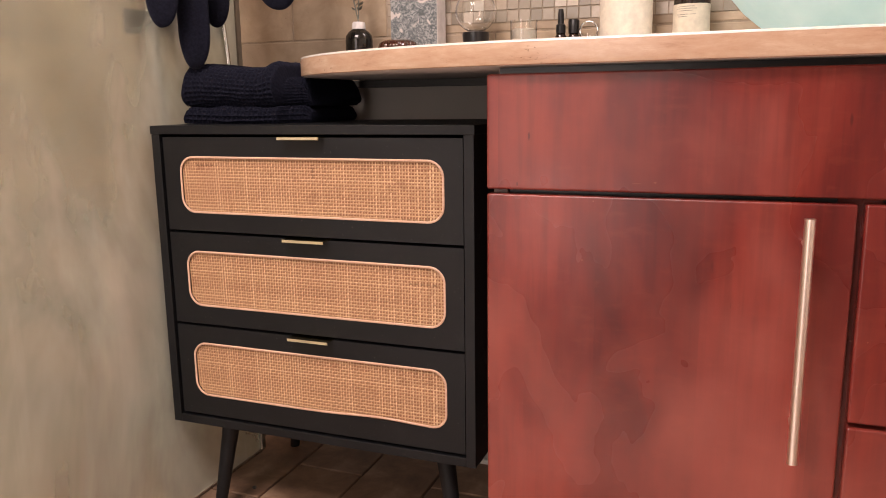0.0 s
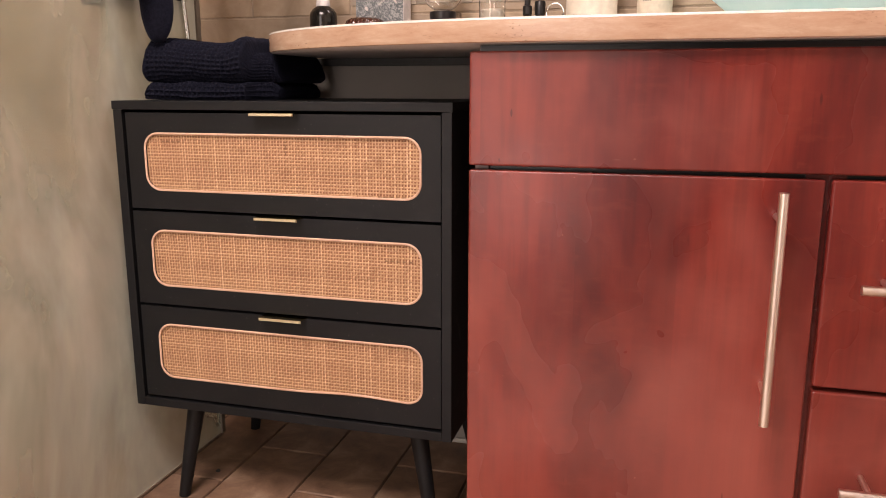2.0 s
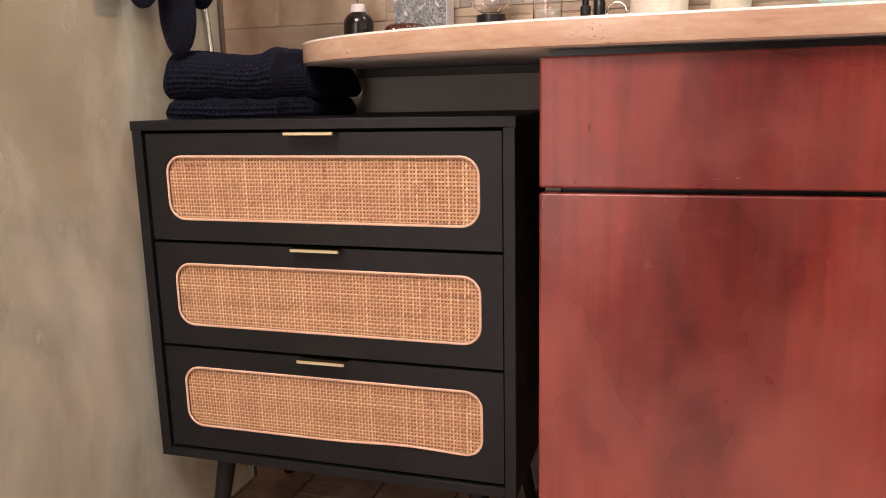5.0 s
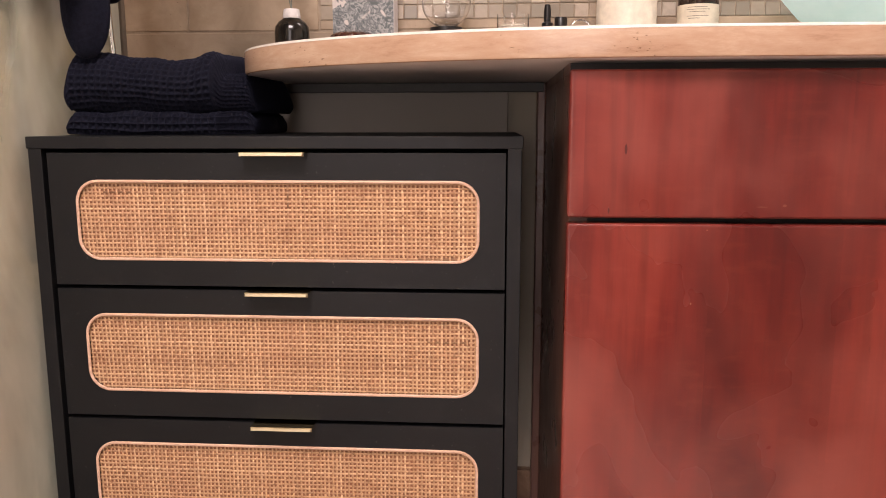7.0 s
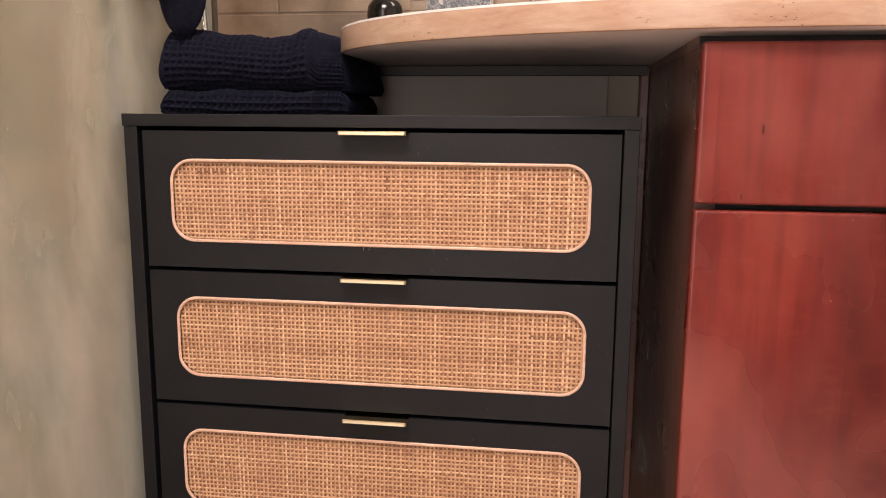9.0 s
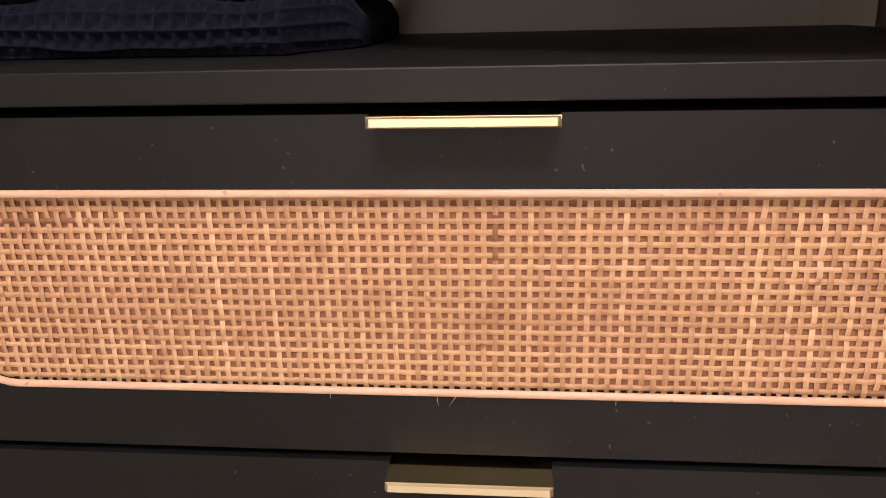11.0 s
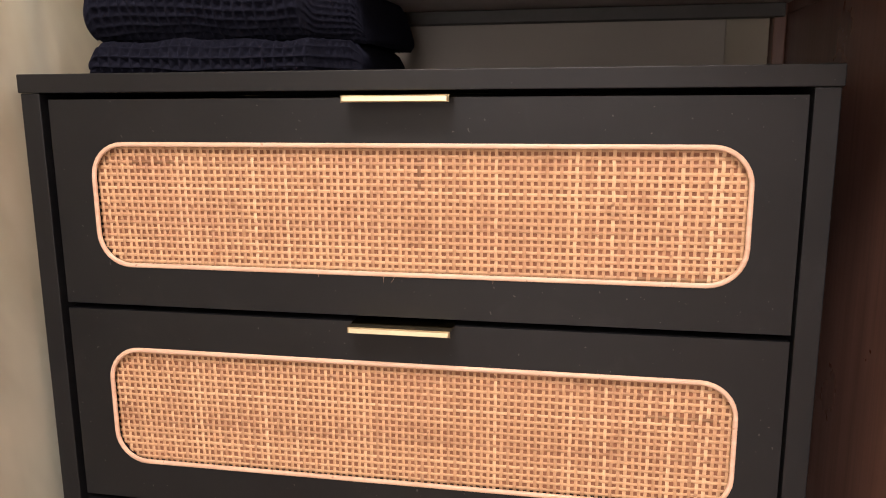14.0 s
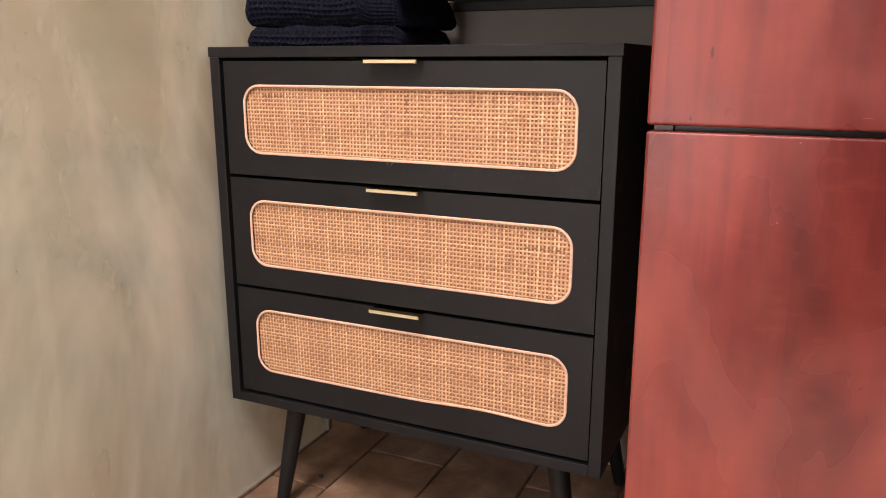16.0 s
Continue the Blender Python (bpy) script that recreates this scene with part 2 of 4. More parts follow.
def stained_glass_screen():
    """Shower glass with lime film: mostly see-through, blurred by water marks."""
    k = Mat("limed_shower_glass")
    see = k.node("ShaderNodeBsdfRefraction", Roughness=0.16, IOR=1.28)
    see.inputs["Color"].default_value = (0.90, 0.95, 0.88, 1)
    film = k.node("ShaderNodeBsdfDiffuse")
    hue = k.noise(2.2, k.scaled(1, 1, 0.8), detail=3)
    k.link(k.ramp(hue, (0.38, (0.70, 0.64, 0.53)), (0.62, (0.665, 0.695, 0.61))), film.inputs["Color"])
    gloss = k.node("ShaderNodeBsdfGlossy", Roughness=0.12)
    cloud = k.noise(3.2, k.scaled(1, 1, 0.55), detail=5, rough=0.55, warp=0.4)
    streak = k.noise(30, k.scaled(1, 1, 0.06), detail=3)
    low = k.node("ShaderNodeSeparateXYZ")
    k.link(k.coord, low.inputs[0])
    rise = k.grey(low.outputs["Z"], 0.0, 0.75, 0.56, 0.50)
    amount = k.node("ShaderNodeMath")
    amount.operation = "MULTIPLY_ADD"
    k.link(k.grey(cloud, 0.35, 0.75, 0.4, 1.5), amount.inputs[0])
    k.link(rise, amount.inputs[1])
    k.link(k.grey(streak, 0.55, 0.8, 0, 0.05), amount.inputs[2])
    speck = k.grey(k.noise(110, detail=0), 0.875, 0.89, 0, 0.4)
    total = k.node("ShaderNodeMath")
    total.operation = "MAXIMUM"
    k.link(amount.outputs[0], total.inputs[0])
    k.link(speck, total.inputs[1])
    a, b = k.node("ShaderNodeMixShader"), k.node("ShaderNodeMixShader", Fac=0.04)
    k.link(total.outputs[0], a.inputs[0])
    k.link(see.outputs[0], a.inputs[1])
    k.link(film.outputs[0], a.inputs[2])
    k.link(a.outputs[0], b.inputs[1])
    k.link(gloss.outputs[0], b.inputs[2])
    k.link(b.outputs[0], k.out.inputs["Surface"])
    return k.m


def damask():
    """Grey and white scrolled print."""
    k = Mat("damask_print")
    w = k.node("ShaderNodeTexNoise", Scale=110.0, Detail=3.0, Roughness=0.6, Distortion=2.0)
    k.link(k.coord, w.inputs["Vector"])
    c = k.ramp(w.outputs["Fac"], (0.40, (0.10, 0.115, 0.12)), (0.50, (0.19, 0.205, 0.21)), (0.60, (0.36, 0.365, 0.36)))
    bloom = k.noise(30, detail=2, warp=0.8)
    c = k.mix(k.grey(bloom, 0.60, 0.64, 0.0, 0.85), c, (0.66, 0.60, 0.57))
    return k.set(c, 0.5)


def glow(name, colour, strength):
    k = Mat(name)
    k.set(colour, 0.5)
    k.p.inputs["Emission Color"].default_value = (*colour, 1)
    k.p.inputs["Emission Strength"].default_value = strength
    return k.m


BLACK, CANE, BORDER, BACKING, BRASS = black_laminate(), cane(), rattan_border(), backing(), brass()
CANE_DARK = cane("stained_cane", 0.55)
BRASS_PLATE = steel("polished_brass", (0.55, 0.45, 0.24), 0.14)
STEEL, CHROME = steel("brushed_nickel", (0.90, 0.77, 0.69), 0.34), steel("chrome", (0.75, 0.74, 0.72), 0.12)
DULL_METAL = steel("dull_aluminium", (0.22, 0.22, 0.21), 0.4)
DULL_BRONZE = plain("dull_bronze_profile", (0.22, 0.18, 0.135), 0.65)
CHERRY, DARK_SIDE, TRAVERTINE = cherry(), dark_side(), travertine()
DOOR_WOOD = plain("dark_door_wood", (0.060, 0.034, 0.024), 0.35)
CHIP, STAIN = plain("bare_chip", (0.22, 0.070, 0.048), 0.6), plain("dark_stain", (0.105, 0.017, 0.014), 0.35)
# Slab underside: greyer stone, its colour also raised to stand in for bounced light.
UNDERSIDE = paint("brightened_underside", (0.74, 0.66, 0.62), 0.55)
# The rim's bright highlight is put into the colour, lighter than the slab.
HIGHLIGHT_EDGE = plain("painted_highlight_edge", (0.84, 0.78, 0.72), 0.16)
WALL_TILE = stone_tile("travertine_wall_tile", (0.33, 0.25, 0.17), (0.43, 0.34, 0.245), (0.52, 0.42, 0.31))
FLOOR_TILE = stone_tile("tumbled_floor_tile", (0.135, 0.074, 0.047), (0.27, 0.170, 0.112), (0.46, 0.33, 0.235), 0.5)
GROUT = grout("dirty_grout", (0.105, 0.070, 0.048), (0.25, 0.175, 0.120))
WALL_GROUT = grout("sand_grout", (0.33, 0.26, 0.19), (0.46, 0.37, 0.28))
MOSAIC, MOSAIC_REST = mosaic_glass(False), mosaic_glass(True)
TERRY, WALL_PAINT, CEILING_PAINT = terry(), paint("cream_wall_paint", (0.78, 0.74, 0.68)), paint("white_ceiling_paint", (0.75, 0.73, 0.69))
BOARD_PAINT = paint("grey_board_paint", (0.46, 0.43, 0.39), 0.6)
STRIP_PAINT = paint("stone_grey_paint", (0.44, 0.41, 0.34), 0.8)
SCREEN = stained_glass_screen()
CLEAR, AQUA, SMOKE = clear_glass("clear_glass"), frosted_aqua(), plain("smoky_brown_glass", (0.013, 0.011, 0.009), 0.16)
BLACK_PLASTIC, DARK_AMBER = plain("black_plastic", (0.012, 0.011, 0.012), 0.3), plain("dark_amber_glass", (0.020, 0.009, 0.006), 0.08, coat=0.4)
CORNER_TRIM = plain("pink_brown_bead", (0.34, 0.20, 0.14), 0.5)
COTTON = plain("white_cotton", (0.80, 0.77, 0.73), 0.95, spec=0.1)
DARK_PLASTIC = plain("dark_grey_plastic", (0.06, 0.058, 0.055), 0.5)
BROWN_GLAZE = plain("brown_glaze", (0.060, 0.016, 0.009), 0.12, coat=0.6)
WAX, LABEL, INK = plain("cream_wax", (0.84, 0.76, 0.63), 0.5), plain("cream_paper", (0.78, 0.70, 0.56), 0.7), plain("grey_ink", (0.16, 0.14, 0.12), 0.8)
DAMASK, WHITE_CARD, LEAF = damask(), plain("white_card", (0.74, 0.70, 0.68), 0.6), plain("dried_leaf", (0.17, 0.17, 0.14), 0.8)
GLOW = glow("lamp_diffuser", (1.0, 0.85, 0.68), 4.0)


# ---- mesh helpers ----
def root_of(ob):
    while ob.parent:
        ob = ob.parent
    return ob


def thing(name, at, label, category, group="", kind=""):
    ob = new(name)
    ob.location = at
    ob.empty_display_size = 0.05
    return tagged(ob, label, category, group, kind)


def link_mesh(name, bm, material, parent=None, label="", smooth=False):
    """Links a bmesh in world coordinates as one mesh, under a parent if there is one."""
    if parent is not None:
        bmesh.ops.translate(bm, verts=bm.verts, vec=-root_of(parent).location)
    bmesh.ops.recalc_face_normals(bm, faces=bm.faces)
    me = bpy.data.meshes.new(name)
    bm.to_mesh(me)
    bm.free()
    me.materials.append(material)
    if smooth:
        me.polygons.foreach_set("use_smooth", [True] * len(me.polygons))
        me.set_sharp_from_angle(angle=radians(40))
    ob = new(name, me)
    ob.parent = parent
    if label:
        tagged(ob, label)
    return ob


def part(name, bm, material, parent, label="", smooth=False):
    return link_mesh(name, bm, material, parent, label, smooth)


def box(lo, hi, bevel=0.0, segments=2):
    bm = bmesh.new()
    lo, hi = Vector(lo), Vector(hi)
    bmesh.ops.create_cube(bm, size=1.0, matrix=Matrix.LocRotScale((lo + hi) / 2, None, hi - lo))
    if bevel:
        bmesh.ops.bevel(bm, geom=bm.edges[:], offset=bevel, segments=segments, affect="EDGES", profile=0.5)
    return bm


def turned(profile, centre, steps=40, caps=True, ripple=0.0, ribs=0):
    """A solid of revolution about z: (radius, height) pairs from bottom to top."""
    bm = bmesh.new()
    rings = []
    for r, z in profile:
        ring = []
        for i in range(steps):
            a = 2 * math.pi * i / steps
            rr = r * (1 + ripple * math.cos(ribs * a))
            ring.append(bm.verts.new((centre[0] + rr * math.cos(a), centre[1] + rr * math.sin(a), centre[2] + z)))
        rings.append(ring)
    for lo, hi in zip(rings, rings[1:]):
        for i in range(steps):
            j = (i + 1) % steps
            bm.faces.new((lo[i], lo[j], hi[j], hi[i]))
    if caps:
        bm.faces.new(rings[0][::-1])
        bm.faces.new(rings[-1])
    return bm


def swept(points, radius, sides=10, radius_end=None):
    """A round bar or tube along points."""
    bm = bmesh.new()
    rings = []
    n = len(points)
    for i, p in enumerate(points):
        p = Vector(p)
        way = (Vector(points[min(i + 1, n - 1)]) - Vector(points[max(i - 1, 0)])).normalized()
        side = way.cross(Vector((0.31, 0.87, 0.37))).normalized()
        up = side.cross(way)
        r = radius if radius_end is None else radius + (radius_end - radius) * i / (n - 1)
        rings.append([bm.verts.new(p + r * (math.cos(a) * side + math.sin(a) * up)) for a in (2 * math.pi * k / sides for k in range(sides))])
    for a, b in zip(rings, rings[1:]):
        for k in range(sides):
            bm.faces.new((a[k], a[(k + 1) % sides], b[(k + 1) % sides], b[k]))
    bm.faces.new(rings[0][::-1])
    bm.faces.new(rings[-1])
    return bm


def rounded_loop(x0, x1, z0, z1, r, n=8):
    """Corner arcs of a rounded rectangle in x and z, as four lists of points."""
    arcs = []
    for cx, cz, a0 in ((x1 - r, z1 - r, 0), (x0 + r, z1 - r, 90), (x0 + r, z0 + r, 180), (x1 - r, z0 + r, 270)):
        arcs.append([(cx + r * math.cos(radians(a0 + 90 * i / n)), cz + r * math.sin(radians(a0 + 90 * i / n))) for i in range(n + 1)])
    return arcs


# ---- the setting ----
LEFT, RIGHT, FRONT, BACK, TOP = -0.36, 2.30, -2.60, 0.41, 2.40


def wall(name, lo, hi, material, label):
    return tagged(link_mesh(name, box(lo, hi), material), label, "wall", kind="structure")


floor = tagged(link_mesh("floor", box((LEFT - 0.1, FRONT - 1.1, -0.10), (RIGHT + 0.1, BACK + 0.1, -0.005)), GROUT), "tumbled travertine floor tiles with dark dirty joints", "floor", kind="structure")
wall_back = wall("wall_north", (LEFT - 0.1, BACK + 0.002, -0.005), (RIGHT + 0.1, BACK + 0.12, TOP), WALL_GROUT, "beige stone tiled bathroom wall with a mosaic band")
wall_shower = wall("wall_west", (LEFT - 0.12, FRONT - 0.1, -0.005), (LEFT - 0.002, BACK + 0.002, TOP), WALL_GROUT, "beige stone tiled shower wall")
tagged(link_mesh("trim", box((-0.008, BACK - 0.007, 0.0005), (0.64, BACK - 0.0005, 0.006), 0.002), COTTON), "pale sealant bead between floor and tiled wall", "sealant", kind="structure")
wall("wall_east", (RIGHT, FRONT - 0.1, -0.005), (RIGHT + 0.1, BACK + 0.002, TOP), WALL_PAINT, "plain cream painted wall")
# Doorway and hall out of view, added to hold the fill lamp.
DOOR0, DOOR1 = -0.20, 0.60
wall_south = wall("wall_south", (LEFT - 0.006, FRONT - 0.1, -0.005), (DOOR0, FRONT, TOP), WALL_PAINT, "plain cream painted wall with an added, unseen doorway")
link_mesh("wall_piece", box((DOOR1, FRONT - 0.1, -0.005), (RIGHT, FRONT, TOP)), WALL_PAINT, wall_south)
link_mesh("lintel", box((DOOR0, FRONT - 0.1, 2.05), (DOOR1, FRONT, TOP)), WALL_PAINT, wall_south)
for a, c in (((DOOR0 - 0.06, 0.0), (DOOR0, 2.11)), ((DOOR1, 0.0), (DOOR1 + 0.06, 2.11)), ((DOOR0, 2.05), (DOOR1, 2.11))):
    link_mesh("door_casing", box((a[0], FRONT, a[1]), (c[0], FRONT + 0.018, c[1]), 0.003), CEILING_PAINT, wall_south)
# Unseen dark leaf, added so the cabinet varnish has something dark to reflect.
door_leaf = tagged(link_mesh("door_1", box((DOOR1 + 0.022, FRONT + 0.022, 0.008), (DOOR1 + 0.820, FRONT + 0.062, 2.040), 0.002), DOOR_WOOD), "unseen dark wooden door leaf, added to darken the cabinet's reflections", "door", kind="structure")
link_mesh("door_handle", swept([(1.36, FRONT + 0.0622, 1.02), (1.36, FRONT + 0.105, 1.02), (1.342, FRONT + 0.112, 1.02), (1.242, FRONT + 0.112, 1.02)], 0.009, 12), CHROME, door_leaf, "chrome lever handle", True)
wall("wall_hall", (LEFT - 0.1, FRONT - 1.1, -0.0045), (1.1, FRONT - 1.0, TOP), WALL_PAINT, "pale unseen hall wall behind the added doorway")
wall("wall_hall_side", (LEFT - 0.1, FRONT - 1.0, -0.0045), (LEFT - 0.006, FRONT - 0.1, TOP), WALL_PAINT, "pale unseen hall wall behind the added doorway")
wall("wall_hall_end", (1.0, FRONT - 1.0, -0.0045), (1.1, FRONT - 0.1, TOP), WALL_PAINT, "pale unseen hall wall behind the added doorway")
tagged(link_mesh("ceiling", box((LEFT - 0.12, FRONT - 1.1, TOP), (RIGHT + 0.1, BACK + 0.12, TOP + 0.1)), CEILING_PAINT), "plain white painted ceiling", "ceiling", kind="structure")


# ---- chest of drawers ----
CW, CD, CZ0, CZ1 = 0.597, 0.375, 0.193, 0.740


def drawer_front(x0, x1, z0, z1, arcs, y0, y1):
    """A board with a rounded opening through it."""
    bm = bmesh.new()
    corners = ((x1, z1), (x0, z1), (x0, z0), (x1, z0))
    made = {}
    for y in (y0, y1):
        outer = [bm.verts.new((x, y, z)) for x, z in corners]
        inner = [[bm.verts.new((x, y, z)) for x, z in arc] for arc in arcs]
        made[y] = outer, inner
        for k in range(4):
            for a, b in zip(inner[k], inner[k][1:]):
                bm.faces.new((outer[k], a, b))
            n = (k + 1) % 4
            bm.faces.new((outer[k], inner[k][-1], inner[n][0], outer[n]))
    (oa, ia), (ob, ib) = made[y0], made[y1]
    for k in range(4):
        n = (k + 1) % 4
        bm.faces.new((oa[k], oa[n], ob[n], ob[k]))
        run_a, run_b = ia[k] + [ia[n][0]], ib[k] + [ib[n][0]]
        for i in range(len(run_a) - 1):
            bm.faces.new((run_a[i], run_a[i + 1], run_b[i + 1], run_b[i]))
    return bm


def webbing(x0, x1, z0, z1, r, y, seed, marks=()):
    """Woven cane: flat strands that pass over and under one another."""
    rng = random.Random(seed)
    bm = bmesh.new()
    nx, nz = round((x1 - x0) / 0.00518), round((z1 - z0) / 0.00540)
    px, pz = (x1 - x0) / nx, (z1 - z0) / nz

    def inset(d, length):
        """How far the rounded corners cut a strand that runs d from the side."""
        d = min(d, length - d)
        return r - math.sqrt(max(r * r - (r - d) ** 2, 0)) if d < r else 0.0

    for along_z in (True, False):
        count, other = (nx, nz) if along_z else (nz, nx)
        p_own, p_other = (px, pz) if along_z else (pz, px)
        own0, own1, oth0, oth1 = (x0, x1, z0, z1) if along_z else (z0, z1, x0, x1)
        for i in range(count):
            c = own0 + (i + 0.5) * p_own + rng.uniform(-0.00013, 0.00013)
            w = rng.uniform(0.00114, 0.00136) if along_z else rng.uniform(0.00120, 0.00140)
            cut = inset(c - own0, own1 - own0)
            lean, bow, rows = rng.uniform(-0.0004, 0.0004), rng.uniform(-0.00025, 0.00025), []
            if along_z:
                lean -= 0.0016 * max(0.0, 1 - (c - x0) / 0.16)
            for s in range(2 * other + 1):
                pos = oth0 + s * p_other / 2
                if not oth0 + cut - 0.003 <= pos <= oth1 - cut + 0.003:
                    continue
                j = s // 2
                over = 0.0 if s % 2 == 0 else (1 if (i + j + along_z) % 2 else -1)
                dy = -0.00042 * over + rng.uniform(-0.00006, 0.00006)
                cc = c + lean * (s / other - 1) + bow * math.sin(5 * math.pi * s / other + i) + rng.uniform(-0.0001, 0.0001)
                line = []
                for off, lift in ((-w, 0.0), (0.0, -0.0003), (w, 0.0)):
                    a, b = cc + off, pos
                    line.append(bm.verts.new((a, y + dy + lift, b) if along_z else (b, y + dy + lift, a)))
                rows.append((s // 2, line))
            for (step, a), (_, b) in zip(rows, rows[1:]):
                own = i if along_z else nz - 1 - i
                dark = any(m[0] == along_z and m[1] == own and m[2] <= (nz - 1 - step if along_z else step) <= m[3] for m in marks)
                for q in (0, 1):
                    bm.faces.new((a[q], a[q + 1], b[q + 1], b[q])).material_index = int(dark)
    return bm


def cane_border(arcs, y, wave):
    """A half-round cane bead round the opening; wave lifts it along the lower edge."""
    pts = []
    for k in range(4):
        pts += arcs[k]
        a, b = arcs[k][-1], arcs[(k + 1) % 4][0]
        pts += [(a[0] + (b[0] - a[0]) * i / 24, a[1] + (b[1] - a[1]) * i / 24) for i in range(1, 24)]
    low = min(p[1] for p in pts)
    bm, rings, n = bmesh.new(), [], len(pts)
    for i, (x, z) in enumerate(pts):
        a, b = pts[i - 1], pts[(i + 1) % n]
        t = Vector((b[0] - a[0], b[1] - a[1])).normalized()
        out = Vector((t.y, -t.x))
        lift = wave * math.exp(-((x - 0.43) / 0.07) ** 2) if z - low < 0.004 else 0.0
        ring = []
        for q in range(7):
            ang = math.pi * q / 6
            d, h = 0.00180 * math.copysign(abs(math.cos(ang)) ** 0.6, math.cos(ang)), 0.0019 * math.sin(ang) ** 0.6
            ring.append(bm.verts.new((x + out.x * d, y - h - lift * 0.5, z + out.y * d + lift)))
        rings.append(ring)
    for i in range(n):
        a, b = rings[i], rings[(i + 1) % n]
        for q in range(6):
            bm.faces.new((a[q], a[q + 1], b[q + 1], b[q]))
    return bm


def fibres(z, y, seed, spots):
    """Loose hairs of cane that stick out from under the bead."""
    rng = random.Random(seed)
    bm = bmesh.new()
    for x, lean, length in spots:
        foot = Vector((x, y, z))
        way = Vector((lean, -0.25, -1.0)).normalized()
        pts = [foot + way * length * k / 4 + Vector((rng.uniform(-1, 1), 0, 0)) * 0.0001 for k in range(5)]
        me = bpy.data.meshes.new("hair")
        hair = swept(pts, 0.00014, 5, 0.00005)
        hair.to_mesh(me)
        hair.free()
        bm.from_mesh(me)
        bpy.data.meshes.remove(me)
    return bm


def pull(x0, x1, z):
    """A folded brass edge pull: a plate on the drawer's top and a lip with mitred ends."""
    bm = box((x0, -0.0165, z + 0.0012), (x1, 0.012, z + 0.0026))
    for f in bm.faces:
        f.material_index = 1
    lip = bmesh.new()
    e = 0.0016
    front = [(x0 + e, -0.0186, z - 0.0014), (x1 - e, -0.0186, z - 0.0014), (x1 - e, -0.0180, z + 0.0018), (x0 + e, -0.0180, z + 0.0018)]
    rear = [(x0, -0.0162, z - 0.0023), (x1, -0.0162, z - 0.0023), (x1, -0.0162, z + 0.0026), (x0, -0.0162, z + 0.0026)]
    f, b = [lip.verts.new(v) for v in front], [lip.verts.new(v) for v in rear]
    lip.faces.new(f)
    lip.faces.new(b[::-1])
    for i in range(4):
        lip.faces.new((f[i], b[i], b[(i + 1) % 4], f[(i + 1) % 4]))
    me = bpy.data.meshes.new("lip")
    lip.to_mesh(me)
    bm.from_mesh(me)
    bpy.data.meshes.remove(me)
    lip.free()
    return bm


def chest_of_drawers():
    chest = thing("chest_of_drawers", (0.30, 0.19, 0.0), "matt black wooden chest of three drawers and cane fronts", "chest of drawers")
    part("top_panel", box((-0.0015, -0.001, 0.7255), (CW + 0.0015, CD, CZ1), 0.0008), BLACK, chest)
    part("side_panel", box((0.0, 0.0, CZ0), (0.0165, CD, 0.7253), 0.0008), BLACK, chest)
    part("side_panel", box((CW - 0.0165, 0.0, CZ0), (CW, CD, 0.7253), 0.0008), BLACK, chest)
    part("bottom_panel", box((0.0167, 0.0004, CZ0), (CW - 0.0167, CD, 0.2085), 0.0008), BLACK, chest)
    part("back_panel", box((0.0167, CD - 0.006, 0.2087), (CW - 0.0167, CD, 0.7253)), BLACK, chest)
    spans = ((0.5575, 0.7205, 0.590, 0.687, 0.0), (0.3875, 0.5525, 0.4215, 0.5205, 0.0), (0.2135, 0.3825, 0.2515, 0.3510, 0.0060))
    stained = (((False, 2, 6, 12), (False, 17, 81, 90), (True, 50, 2, 5)), ((False, 5, 83, 92),), ((True, 6, 6, 8),))
    for n, (z0, z1, w0, w1, wave) in enumerate(spans):
        arcs = rounded_loop(0.0560, 0.5465, w0 + 0.0005, w1 - 0.0008, 0.026)
        drawer = part("drawer", drawer_front(0.0215, 0.5785, z0, z1, arcs, 0.003, 0.018), BLACK, chest)
        part("drawer_box", box((0.035, 0.0215, z0 + 0.01), (0.565, 0.34, z1 - 0.02)), BLACK, drawer)
        part("backing_board", box((0.0562, 0.0079, w0 + 0.0007), (0.5463, 0.0178, w1 - 0.0010)), BACKING, drawer, "brown board behind the woven cane")
        weave = tagged(part("cane_webbing", webbing(0.0560, 0.5465, w0 + 0.0005, w1 - 0.0008, 0.026, 0.0068, n + 3, stained[n]), CANE, drawer, "honey coloured woven cane webbing"), kind="stuff")
        weave.data.materials.append(CANE_DARK)
        part("cane_border", cane_border(arcs, 0.0031, wave), BORDER, drawer, "pale half-round cane bead", True)
        if n == 0:
            tagged(part("loose_fibre", fibres(w0 - 0.0012, 0.0022, 2, ((0.2385, 0.1, 0.0022), (0.2895, 0.15, 0.0046), (0.2985, -0.75, 0.0056), (0.372, 0.0, 0.0025))), BORDER, drawer, "loose pale cane hairs"), kind="stuff")
        part("handle", pull(0.266, 0.3435, z1 - 0.0010), BRASS, drawer, "brushed brass edge pull").data.materials.append(BRASS_PLATE)
    for top, foot in (((0.090, 0.055), (0.061, 0.034)), ((0.522, 0.055), (0.556, 0.034)), ((0.078, 0.315), (0.042, 0.338)), ((0.522, 0.315), (0.560, 0.338))):
        pts = [(top[0] + (foot[0] - top[0]) * s, top[1] + (foot[1] - top[1]) * s, CZ0 * (1 - s)) for s in (0, 0.25, 0.5, 0.75, 1)]
        part("leg", swept(pts, 0.0165, 20, 0.0105), BLACK, chest, smooth=True)
    return chest


chest_of_drawers()


# ---- vanity ----
VX, VY = 0.643, -0.082


def panel_front(lo, hi):
    return box(lo, hi, 0.0034, 4)


